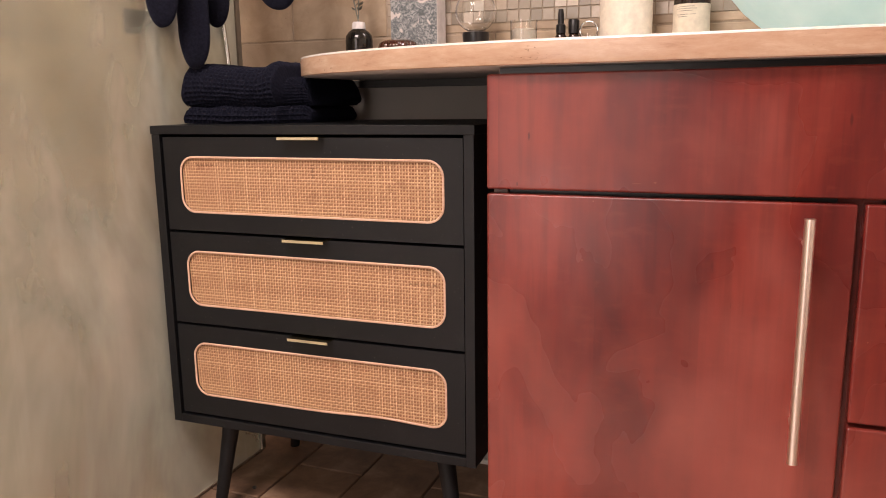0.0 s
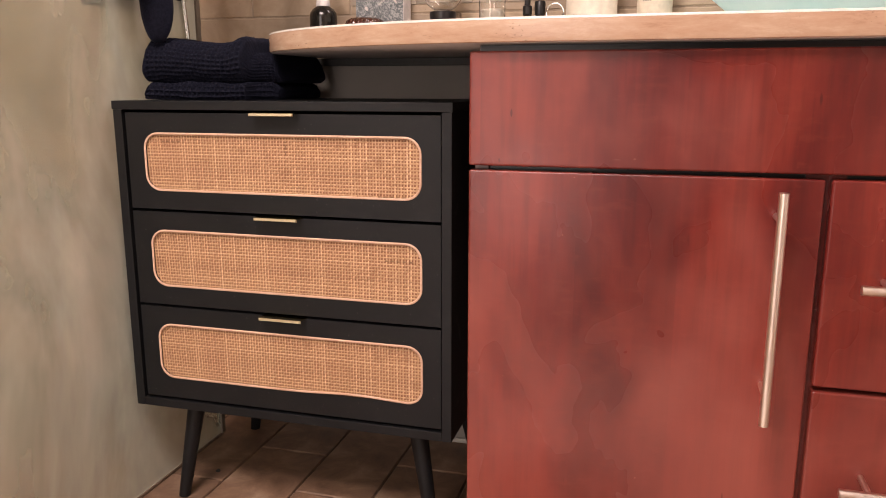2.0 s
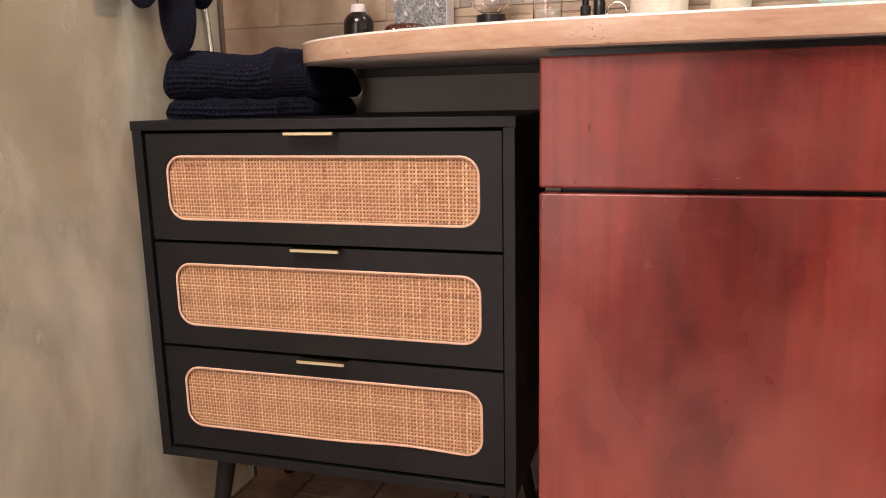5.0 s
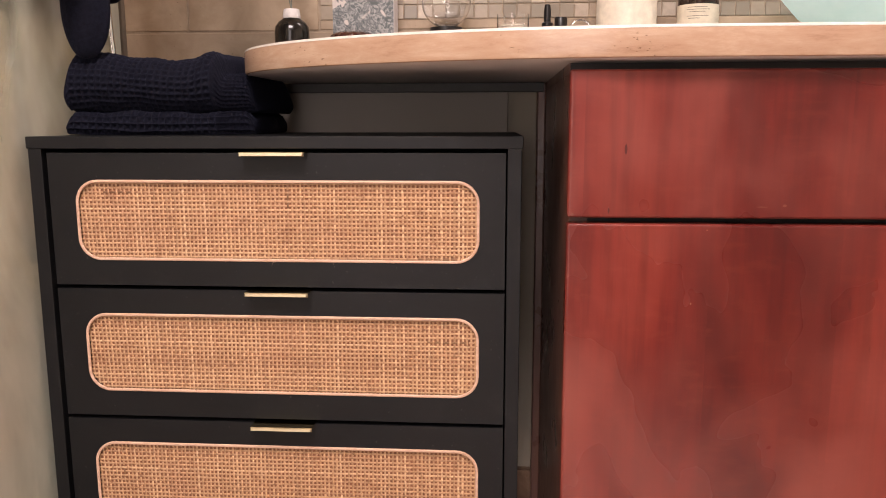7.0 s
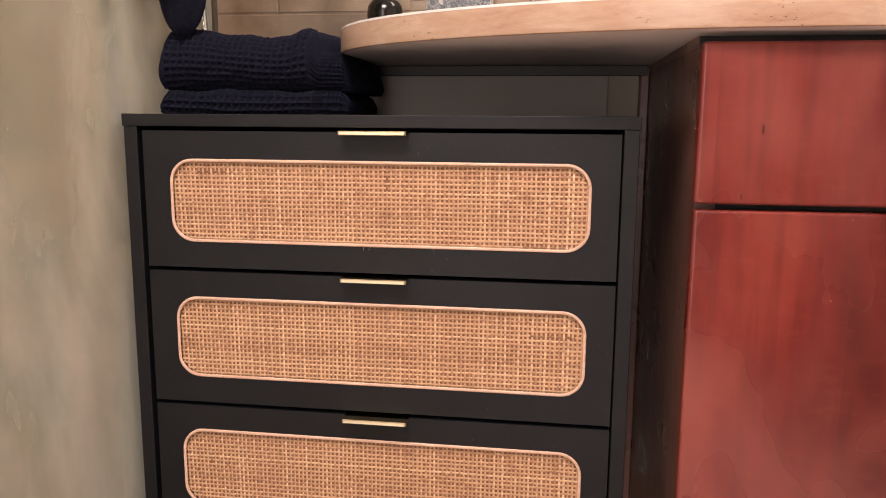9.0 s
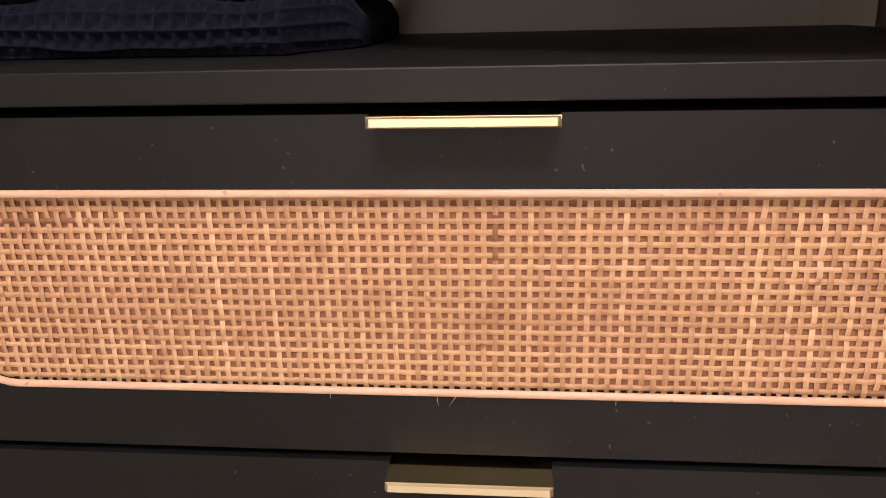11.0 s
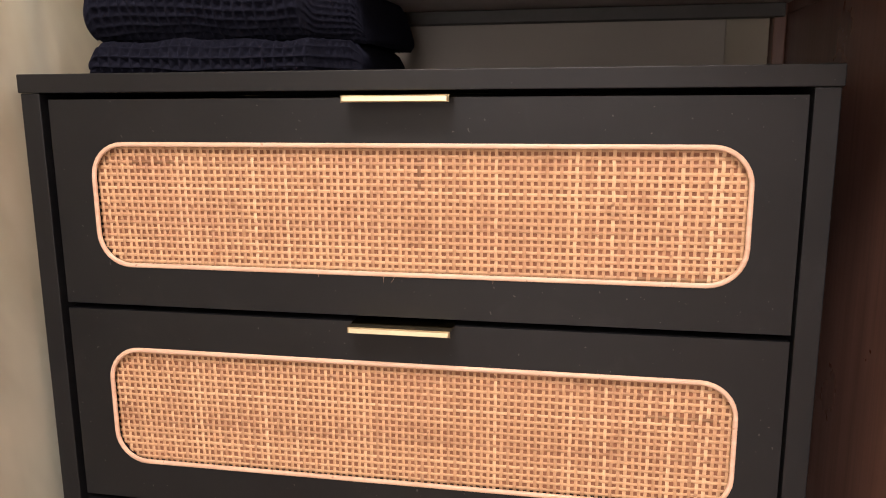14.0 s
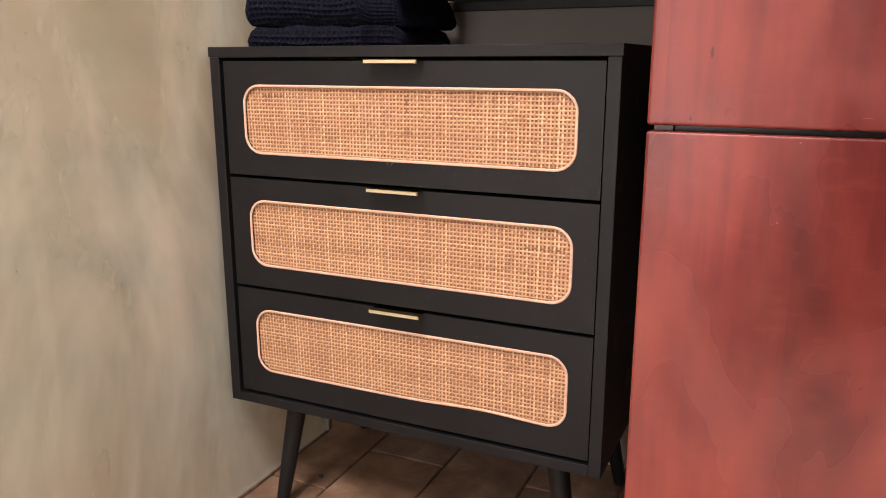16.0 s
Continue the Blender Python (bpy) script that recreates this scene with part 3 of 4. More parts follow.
def flake(x, z, w, h):
    """A small pointed oval mark that lies just proud of a front."""
    bm = bmesh.new()
    rings = []
    for y in (VY + 0.0004, VY - 0.00012):
        rings.append([bm.verts.new((x + w / 2 * math.cos(a) * abs(math.cos(a)), y, z + h / 2 * math.sin(a))) for a in (2 * math.pi * i / 18 for i in range(18))])
    for i in range(18):
        j = (i + 1) % 18
        bm.faces.new((rings[0][i], rings[0][j], rings[1][j], rings[1][i]))
    bm.faces.new(rings[1])
    bm.faces.new(rings[0][::-1])
    return bm


def bar_handle(parent, a, b, stand, depth=0.053):
    a, b = Vector(a), Vector(b)
    n = 6
    h = part("handle", swept([a + (b - a) * i / n for i in range(n + 1)], 0.0062, 20), STEEL, parent, "brushed nickel bar handle", True)
    for s in stand:
        p = a + (b - a) * s
        part("handle_post", swept([p, p + Vector((0, depth, 0))], 0.0042, 12), STEEL, h, "nickel handle post", True)


def vanity_cabinet():
    v = thing("vanity_cabinet", (1.2, 0.15, 0.0), "glossy cherry red wooden bathroom vanity with bar handles", "cabinet")
    x1 = 1.78
    part("side_panel", box((VX + 0.004, VY + 0.0225, 0.09), (VX + 0.024, BACK - 0.001, 0.8080), 0.0006), DARK_SIDE, v, "dark stained side panel")
    part("side_panel", box((x1 - 0.022, VY + 0.0225, 0.09), (x1 - 0.004, BACK - 0.001, 0.8080), 0.0006), DARK_SIDE, v, "dark stained side panel")
    part("side_cap", box((VX + 0.0035, VY + 0.0495, 0.8082), (VX + 0.0045, BACK - 0.001, 0.8198)), DARK_SIDE, v, "dark stained top of the side panel")
    part("scribe_strip", box((VX - 0.010, BACK - 0.024, 0.02), (VX + 0.0038, BACK - 0.002, 0.8198), 0.002), DARK_SIDE, v, "dark wooden strip against the wall")
    part("carcass", box((VX + 0.0242, VY + 0.030, 0.09), (x1 - 0.0222, BACK - 0.003, 0.800)), BLACK_PLASTIC, v)
    part("top_rail", box((VX + 0.0046, VY + 0.0490, 0.8082), (x1 - 0.0046, BACK - 0.003, 0.8198)), BLACK_PLASTIC, v, "dark rail under the countertop")
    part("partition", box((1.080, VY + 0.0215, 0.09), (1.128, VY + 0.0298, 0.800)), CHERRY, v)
    part("plinth", box((VX + 0.03, VY + 0.075, 0.0), (x1 - 0.03, BACK - 0.004, 0.0898)), DARK_SIDE, v)
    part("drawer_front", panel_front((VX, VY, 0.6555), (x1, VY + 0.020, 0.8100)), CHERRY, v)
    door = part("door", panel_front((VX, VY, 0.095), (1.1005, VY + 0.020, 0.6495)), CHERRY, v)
    for x, z, w, h in ((0.6485, 0.6590, 0.0040, 0.0034), (0.845, 0.668, 0.012, 0.0012), (0.868, 0.6695, 0.004, 0.0030)):
        part("chip", flake(x, z, w, h), CHIP, v, "worn chip in the varnish")
    for x, z, w, h in ((0.7025, 0.728, 0.0030, 0.012), (0.6865, 0.6635, 0.0022, 0.007)):
        part("stain", flake(x, z, w, h), STAIN, v, "dark stain in the varnish")
    bar_handle(door, (1.046, -0.135, 0.339), (1.046, -0.135, 0.638), (0.12, 0.88))
    for z0, z1, hz in ((0.378, 0.6495, 0.524), (0.095, 0.372, 0.259)):
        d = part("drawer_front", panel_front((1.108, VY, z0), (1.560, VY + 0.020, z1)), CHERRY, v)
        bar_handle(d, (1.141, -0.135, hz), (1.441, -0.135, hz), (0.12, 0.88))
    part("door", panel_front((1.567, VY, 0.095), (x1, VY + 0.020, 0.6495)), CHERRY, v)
    return v


vanity_cabinet()


def countertop():
    """A travertine slab with a swept end that overhangs the chest."""
    z0, z1, back = 0.8200, 0.852, BACK - 0.0015
    cx, cy, a, b = 0.765, 0.200, 0.548, 0.305
    line = [(1.80, back), (cx - a, back), (cx - a, 0.30)]
    line += [(cx - a * math.cos(q), cy - b * math.sin(q)) for q in (math.pi / 2 * i / 44 for i in range(45))]
    line += [(1.20, cy - b), (1.80, cy - b)]
    n, inward = len(line), []
    for i in range(n):
        p, q, r = (Vector(line[(i + d) % n]) for d in (-1, 0, 1))
        a, c = (q - p).normalized(), (r - q).normalized()
        a, c = Vector((-a.y, a.x)), Vector((-c.y, c.x))
        inward.append((a + c) / (1 + a.dot(c)))
    profile = ((0.003, z0), (0.0009, z0 + 0.0009), (0.0, z0 + 0.003), (0.0, z1 - 0.0034), (0.0006, z1 - 0.0016), (0.0018, z1 - 0.0005), (0.0040, z1))
    slab_bm, edge_bm = bmesh.new(), bmesh.new()

    def ring(bm, d, z):
        return [bm.verts.new((x + v.x * d, y + v.y * d, z)) for (x, y), v in zip(line, inward)]

    def skirt(bm, rings):
        for low, high in zip(rings, rings[1:]):
            for i in range(n):
                j = (i + 1) % n
                bm.faces.new((low[i], low[j], high[j], high[i]))

    rings = [ring(slab_bm, d, z) for d, z in profile[:4]] + [ring(slab_bm, 0.0040, z1 - 0.0034)]
    slab_bm.faces.new(rings[0][::-1]).material_index = 1
    slab_bm.faces.new(rings[-1])
    skirt(slab_bm, rings)
    rings = [ring(edge_bm, d, z + 0.0002) for d, z in profile[3:]]
    edge_bm.faces.new(rings[0][::-1])
    edge_bm.faces.new(rings[-1])
    skirt(edge_bm, rings)
    top = thing("countertop", (1.0, 0.15, z0), "thick honed travertine countertop with a curved overhanging end", "countertop")
    part("slab", slab_bm, TRAVERTINE, top, "honed beige travertine slab", True).data.materials.append(UNDERSIDE)
    part("polished_top", edge_bm, HIGHLIGHT_EDGE, top, "polished top face, its rounded edge coloured pale as a highlight", True)
    return top


countertop()


# ---- shower screen ----
def shower_screen():
    s = thing("shower_screen", (-0.016, -0.35, 0.0), "limescale stained clear glass shower screen beside the chest", "shower screen")
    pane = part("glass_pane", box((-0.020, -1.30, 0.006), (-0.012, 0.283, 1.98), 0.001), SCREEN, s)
    pane.visible_shadow = False
    part("edge_profile", box((-0.0245, 0.2832, 0.004), (-0.0085, 0.297, 1.99), 0.0015), DULL_BRONZE, s, "dull grey metal edge profile")
    part("edge_strip", swept([(-0.0062, 0.222, 1.10), (-0.0062, 0.228, 0.97), (-0.0062, 0.238, 0.91), (-0.0062, 0.244, 0.86), (-0.0062, 0.246, 0.60)], 0.0048, 12), CHROME, s, "polished chrome tube", True)
    part("floor_seal", box((-0.021, -1.30, 0.0), (-0.0105, 0.283, 0.0058), 0.001), GROUT, s, "dirty brown sealant line")
    return s


shower_screen()


def shower_hose():
    h = thing("shower_hose", (-0.10, 0.16, 0.6), "grey green looped shower hose hanging with its hook behind the glass", "shower hose")
    loop = []
    for i in range(41):
        q = i / 40
        ang = math.pi * (0.02 + 1.96 * q)
        loop.append((-0.106 - 0.008 * math.sin(ang), 0.158 + 0.009 * math.sin(2 * ang), 0.70 + 0.14 * math.cos(ang)))
    part("hose", swept(loop, 0.0065, 10), DULL_METAL, h, smooth=True)
    part("knob", turned([(0.004, -0.011), (0.009, -0.008), (0.011, 0.0), (0.009, 0.008), (0.004, 0.011)], (-0.104, 0.147, 0.842), 20), WHITE_CARD, h, "white end piece", True)
    part("holder", swept([(-0.150, 0.4095, 1.10), (-0.148, 0.30, 1.09), (-0.140, 0.19, 1.06), (-0.125, 0.165, 0.96), (-0.112, 0.155, 0.87), (-0.104, 0.150, 0.838), (-0.096, 0.146, 0.845)], 0.008, 10), CHROME, h, smooth=True)
    return h


shower_hose()


def shower_caddy():
    c = thing("shower_caddy", (-0.06, 0.17, 0.90), "dark grey shower caddy hung on the inner side of the glass", "caddy")
    part("back_plate", box((-0.0300, 0.06, 0.905), (-0.0255, 0.268, 1.14), 0.002), DARK_PLASTIC, c)
    part("tray", box((-0.095, 0.06, 0.905), (-0.0302, 0.268, 0.915), 0.002), DARK_PLASTIC, c)
    part("tray_front", box((-0.099, 0.06, 0.905), (-0.0952, 0.268, 0.950), 0.002), DARK_PLASTIC, c)
    return c


shower_caddy()


def wall_board():
    return tagged(link_mesh("wall_board", box((0.02, BACK - 0.0135, 0.0005), (0.585, BACK - 0.0005, 0.8196), 0.001), BOARD_PAINT), "grey painted board on the wall under the countertop", "panel", kind="structure")


wall_board()
tagged(link_mesh("trim_cleat", box((0.02, BACK - 0.034, 0.8048), (0.6425, BACK - 0.0140, 0.8197), 0.001), DARK_PLASTIC), "dark batten on the wall under the countertop", "batten", kind="structure")
tagged(link_mesh("trim", box((0.5855, BACK - 0.0075, 0.1480), (0.632, BACK - 0.0005, 0.8196)), STRIP_PAINT), "narrow strip of pale painted wall", "wall", kind="structure")


tagged(link_mesh("trim_skirting", box((0.5855, BACK - 0.0120, 0.0005), (0.6425, BACK - 0.0005, 0.1425), 0.0015), FLOOR_TILE), "brown stone skirting tile at the foot of the wall", "skirting", kind="structure")
tagged(link_mesh("trim_joint", box((0.5855, BACK - 0.0066, 0.1427), (0.6425, BACK - 0.0005, 0.1478)), GROUT), "dark open joint above the skirting tile", "joint", kind="structure")
tagged(link_mesh("baseboard", box((0.02, BACK - 0.0215, 0.0), (0.632, BACK - 0.0137, 0.011), 0.003), WALL_PAINT), "thin pale bead along the foot of the wall", "baseboard", kind="structure")
corner = turned([(0.009, 0.0), (0.009, 2.39)], (LEFT + 0.004, BACK - 0.004, 0.0), 16)
tagged(link_mesh("trim_corner", corner, CORNER_TRIM, smooth=True), "pinkish brown tile bead in the shower corner", "trim", kind="structure")


# ---- towels ----
def waffle(u, v):
    """Height of the waffle weave at lengths u and v: raised ridges round sunken cells."""
    c = 0.0092
    a, b = abs(math.sin(math.pi * u / c)), abs(math.sin(math.pi * v / c))
    return 0.0030 * (1 - min(a, b) ** 0.9 * 1.7)


def folded(name, x0, x1, y0, y1, z0, z1, label, seed, sag=0.0, turn=0.88, peak=0.0):
    """A folded towel: a soft rounded bundle with the weave on it, one front fold, its end turned back."""
    rng = random.Random(seed)
    ph = [rng.uniform(0, 6.28) for _ in range(6)]
    nu, depth, high = 200, y1 - y0, z1 - z0
    r = high / 2
    path = []
    steps = 80
    for i in range(steps):
        a = -math.pi / 2 - math.pi * i / (steps - 1)
        path.append((y0 + r + r * math.cos(a), z0 + r + r * math.sin(a)))
    for i in range(1, 40):
        path.append((y0 + r + (depth - 2 * r) * i / 40, z1))
    for i in range(16):
        a = math.pi / 2 - math.pi * i / 15
        path.append((y1 - r + r * math.cos(a), z0 + r + r * math.sin(a)))
    lens = [0.0]
    for a, b in zip(path, path[1:]):
        lens.append(lens[-1] + math.dist(a, b))
    verts, faces = [], []
    for i in range(nu + 1):
        s = i / nu
        u = s * (x1 - x0)
        end = min(u, x1 - x0 - u)
        pinch = 1 - 0.5 * max(0.0, 1 - end / 0.010) ** 2
        q = max(0.0, (s - turn) / (1 - turn))
        back = 0.070 * q ** 0.6
        step = min(1.0, q / 0.16)
        crown = peak * math.exp(-((s - turn + 0.02) / 0.065) ** 2) * (1 - step) - 0.016 * peak / 0.009 * step * step * (3 - 2 * step)
        for (y, z), v in zip(path, lens):
            ny, nz = (y - min(max(y, y0 + r), y1 - r)), z - (z0 + r)
            ln = math.hypot(ny, nz) or 1.0
            wav = 0.004 * math.sin(9 * s + ph[0]) + 0.003 * math.sin(23 * s + ph[1] + 30 * v)
            h = min(1.0, end / 0.008) * waffle(u + back * 0.8 + 0.003 * math.sin(20 * v + ph[2]), v * 1.12 + 0.003 * math.sin(14 * u + ph[3])) + wav * (0.4 if z > z0 + 0.006 else 0.0)
            top = (z - z0) / high
            front = max(0.0, 1 - (y - y0) / (0.5 * depth))
            zz = z0 + (z - z0) * (0.25 + 0.75 * pinch if pinch < 1 else 1) + nz / ln * h - top * (sag * math.sin(math.pi * min(1, s * 0.72)) ** 3 - crown)
            verts.append((x0 + u + 0.004 * math.sin(7 * v + ph[4]) * (1 - 2 * s), y + ny / ln * h + 0.003 * math.sin(6 * s + ph[5]) + back * front, max(zz, z0 + 0.0002)))
    m = len(path)
    for i in range(nu):
        for j in range(m - 1):
            faces.append((i * m + j, (i + 1) * m + j, (i + 1) * m + j + 1, i * m + j + 1))
    faces.append(tuple(range(m)))
    faces.append(tuple(range(nu * m, nu * m + m))[::-1])
    me = bpy.data.meshes.new(name)
    me.from_pydata(verts, [], faces)
    me.materials.append(TERRY)
    me.polygons.foreach_set("use_smooth", [True] * len(me.polygons))
    return tagged(new(name, me), label, "towel", "towels on the chest")


folded("folded_towel", 0.006, 0.230, 0.085, 0.345, 0.7405, 0.769, "thin folded navy waffle towel lying on the chest", 5)
folded("folded_towel", 0.002, 0.238, 0.080, 0.345, 0.7695, 0.846, "thick folded navy waffle towel on top of another", 8, 0.011, 0.850, 0.010)


def hanging_towel():
    """A bunched towel whose corners hang as pointed lobes."""
    verts, faces = [], []
    lobes = ((0.037, 0.085, 0.838, 0.030, 0.022), (0.028, 0.018, 0.906, 0.030, 0.016), (0.043, 0.150, 0.916, 0.026, 0.018), (0.168, 0.170, 0.943, 0.040, 0.020))
    for n, (x, y, zb, wx, wy) in enumerate(lobes):
        base, rows, sides = len(verts), 40, 24
        for i in range(rows + 1):
            s = (i / rows) ** 1.8
            z = zb + (1.36 - zb) * s
            w = 0.06 + 0.94 * math.sqrt(1 - (1 - min(1.0, s / 0.13)) ** 2)
            pull_in = max(0.0, s - 0.35) / 0.65
            ax = x * (1 - pull_in) + 0.07 * pull_in
            ay = y * (1 - pull_in) + 0.16 * pull_in
            for k in range(sides):
                a = 2 * math.pi * k / sides
                fold = 1 + 0.16 * math.sin(3 * a + n) + 0.06 * math.sin(7 * a + 5 * s)
                verts.append((ax + wx * w * fold * math.cos(a) * (1 - 0.3 * pull_in), ay + wy * w * fold * math.sin(a), z))
        for i in range(rows):
            for k in range(sides):
                a, b = base + i * sides, base + (i + 1) * sides
                faces.append((a + k, a + (k + 1) % sides, b + (k + 1) % sides, b + k))
        faces.append(tuple(range(base, base + sides))[::-1])
        faces.append(tuple(range(base + rows * sides, base + rows * sides + sides)))
    me = bpy.data.meshes.new("bath_towel")
    me.from_pydata(verts, [], faces)
    me.materials.append(TERRY)
    me.polygons.foreach_set("use_smooth", [True] * len(me.polygons))
    t = thing("hanging_towel", (0.07, 0.16, 1.0), "navy towel hung from a hook with drooping corners", "towel")
    for v in me.vertices:
        v.co -= Vector((0.07, 0.16, 1.0))
    cloth = new("cloth", me)
    cloth.parent = t
    part("hook", swept([(0.07, 0.404, 1.37), (0.07, 0.30, 1.372), (0.07, 0.17, 1.37), (0.07, 0.15, 1.39)], 0.007, 10), CHROME, t, "chrome wall hook", True)
    return t


hanging_towel()


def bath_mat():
    """A tufted floor mat before the vanity, unseen, added to bounce light."""
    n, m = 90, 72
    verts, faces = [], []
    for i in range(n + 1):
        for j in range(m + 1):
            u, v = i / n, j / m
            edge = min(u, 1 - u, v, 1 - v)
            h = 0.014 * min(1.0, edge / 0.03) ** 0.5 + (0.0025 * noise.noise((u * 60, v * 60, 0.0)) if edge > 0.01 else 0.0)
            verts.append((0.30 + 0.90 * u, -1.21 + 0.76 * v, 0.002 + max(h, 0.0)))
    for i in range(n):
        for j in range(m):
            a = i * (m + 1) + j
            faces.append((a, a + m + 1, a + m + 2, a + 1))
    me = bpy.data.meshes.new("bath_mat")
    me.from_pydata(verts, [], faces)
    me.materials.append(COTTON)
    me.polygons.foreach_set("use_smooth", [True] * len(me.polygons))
    return tagged(new("bath_mat", me), "white tufted cotton mat on the floor tiles, unseen, added to bounce light", "bath mat")


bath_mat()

def crumb(x, y, size):
    """A small lump of dirt on the tiles."""
    rng = random.Random(6)
    bm = bmesh.new()
    bmesh.ops.create_icosphere(bm, subdivisions=2, radius=size)
    for v in bm.verts:
        v.co *= rng.uniform(0.75, 1.2)
        v.co.z = max(v.co.z * 0.7, -size * 0.4)
    bmesh.ops.translate(bm, verts=bm.verts, vec=(x, y, size * 0.4))
    return tagged(link_mesh("crumb", bm, DARK_PLASTIC, smooth=True), "small dark crumb of dirt on the floor tiles", "crumb")


crumb(0.072, 0.133, 0.0045)

# ---- things on the countertop ----
ZC = 0.852


def reed_bottle():
    b = thing("bottle_vase", (0.243, 0.335, ZC), "dark smoky glass bottle with a white collar holding dried sprigs", "bottle")
    glass = turned([(0.0245, 0.0003), (0.0268, 0.003), (0.0272, 0.044), (0.0260, 0.053), (0.0205, 0.061), (0.0125, 0.066), (0.0112, 0.070)], (0.243, 0.335, ZC), 40)
    part("glass", glass, SMOKE, b, smooth=True)
    part("collar", turned([(0.0135, 0.066), (0.0140, 0.068), (0.0125, 0.078), (0.0115, 0.080)], (0.243, 0.335, ZC), 32), WHITE_CARD, b, "white collar", True)
    rng = random.Random(4)
    for k in range(4):
        lean = Vector((rng.uniform(-0.25, 0.1), rng.uniform(-0.15, 0.1), 1)).normalized()
        foot = Vector((0.243, 0.335, ZC + 0.08))
        stem = part("sprig", swept([foot + lean * 0.012 * i for i in range(9)], 0.0011, 6), LEAF, b, "dried grey sprig")
        bm = bmesh.new()
        for q in range(9):
            c = foot + lean * (0.022 + 0.009 * q)
            a = rng.uniform(0, 6.28)
            side = Vector((math.cos(a), math.sin(a) * 0.6, 0.5)).normalized()
            wide = side.cross(lean).normalized() * 0.004
            pts = [c, c + side * 0.007 + wide, c + side * 0.016 + Vector((0, 0, 0.001)), c + side * 0.007 - wide]
            bm.faces.new([bm.verts.new(p) for p in pts])
        bmesh.ops.solidify(bm, geom=bm.faces[:], thickness=0.0006)
        part("leaf_tuft", bm, LEAF, stem)
    return b


def ribbed_dish():
    d = [(0.016, 0.0003), (0.027, 0.004), (0.0345, 0.014), (0.0365, 0.024), (0.033, 0.033), (0.026, 0.037), (0.020, 0.036)]
    return tagged(link_mesh("ribbed_dish", turned(d, (0.350, 0.285, ZC), 96, ripple=0.045, ribs=16), BROWN_GLAZE, smooth=True), "low ribbed dish in shiny dark brown glaze", "dish")


def print_box():
    b = thing("tissue_box", (0.353, 0.379, ZC), "tall card box with a grey damask print and white side", "box")
    part("carton", box((0.304, 0.356, ZC + 0.0003), (0.4030, 0.402, ZC + 0.150), 0.001), WHITE_CARD, b)
    part("printed_front", box((0.3045, 0.3548, ZC + 0.001), (0.4020, 0.3558, ZC + 0.149)), DAMASK, b, "grey damask printed panel")
    return b


def globe():
    c = (0.487, 0.340, ZC)
    g = thing("glass_globe", c, "clear glass globe on a black turned base", "ornament")
    part("base", turned([(0.021, 0.0003), (0.0235, 0.003), (0.0225, 0.020), (0.0245, 0.030), (0.0255, 0.044), (0.0250, 0.050), (0.012, 0.052)], c, 40), BLACK_PLASTIC, g, "black turned base", True)
    outer = [(0.012, 0.0525)] + [(0.0385 * math.sin(q), 0.088 - 0.0385 * math.cos(q)) for q in (math.pi * i / 22 for i in range(3, 22))]
    inner = [(r * 0.965, 0.088 + (z - 0.088) * 0.965) for r, z in outer[::-1]]
    part("globe", turned(outer + inner, c, 48, False), CLEAR, g, "thin clear glass", True)
    return g


def candle_glass():
    c = (0.590, 0.305, ZC)
    g = thing("candle_glass", c, "white candle in a clear glass tumbler", "candle")
    part("tumbler", turned([(0.020, 0.0003), (0.0235, 0.002), (0.0245, 0.064), (0.0230, 0.064), (0.0222, 0.006), (0.0, 0.005)], c, 40, False), CLEAR, g, smooth=True)
    part("wax", turned([(0.0200, 0.0065), (0.0214, 0.0075), (0.0218, 0.046), (0.0185, 0.049)], c, 36), WAX, g, "cream wax", True)
    return g


def dropper(x, y, tall):
    b = thing("dropper_bottle", (x, y, ZC), "small dark dropper bottle with a black rubber top" if tall else "small dark bottle with a black screw cap", "bottle", "small bottles on the countertop")
    part("flask", turned([(0.0095, 0.0003), (0.0110, 0.002), (0.0110, 0.036), (0.0075, 0.043)], (x, y, ZC), 28), DARK_AMBER, b, smooth=True)
    part("label", turned([(0.0112, 0.008), (0.0112, 0.030)], (x, y, ZC), 28, False), LABEL, b, "pale paper label", True)
    if tall:
        part("cap", turned([(0.0088, 0.043), (0.0088, 0.058), (0.0055, 0.060), (0.0058, 0.076), (0.0042, 0.086)], (x, y, ZC), 24), BLACK_PLASTIC, b, smooth=True)
    else:
        part("cap", turned([(0.0100, 0.043), (0.0102, 0.066), (0.0090, 0.068)], (x, y, ZC), 24), BLACK_PLASTIC, b, smooth=True)
    return b


def glass_ring():
    pts = [(0.697 + 0.016 * math.cos(a), 0.360, ZC + 0.0463 + 0.016 * math.sin(a)) for a in (math.pi * i / 16 for i in range(-4, 21))]
    r = thing("glass_cup", (0.697, 0.36, ZC), "small clear glass cup with a looped rim", "cup")
    part("cup", turned([(0.012, 0.0003), (0.015, 0.003), (0.016, 0.040), (0.0148, 0.040), (0.014, 0.005), (0.0, 0.004)], (0.697, 0.36, ZC), 32, False), CLEAR, r, smooth=True)
    part("loop", swept(pts, 0.0018, 8), CHROME, r, "thin metal loop", True)
    return r


def pillar():
    c = (0.765, 0.345, ZC)
    p = thing("canister", c, "tall cream matt cylindrical canister", "canister")
    part("body", turned([(0.044, 0.0003), (0.0455, 0.002), (0.0455, 0.168), (0.044, 0.170)], c, 56), WAX, p, smooth=True)
    part("lid", turned([(0.0445, 0.1705), (0.0462, 0.172), (0.0462, 0.188), (0.043, 0.191)], c, 56), WAX, p, smooth=True)
    return p


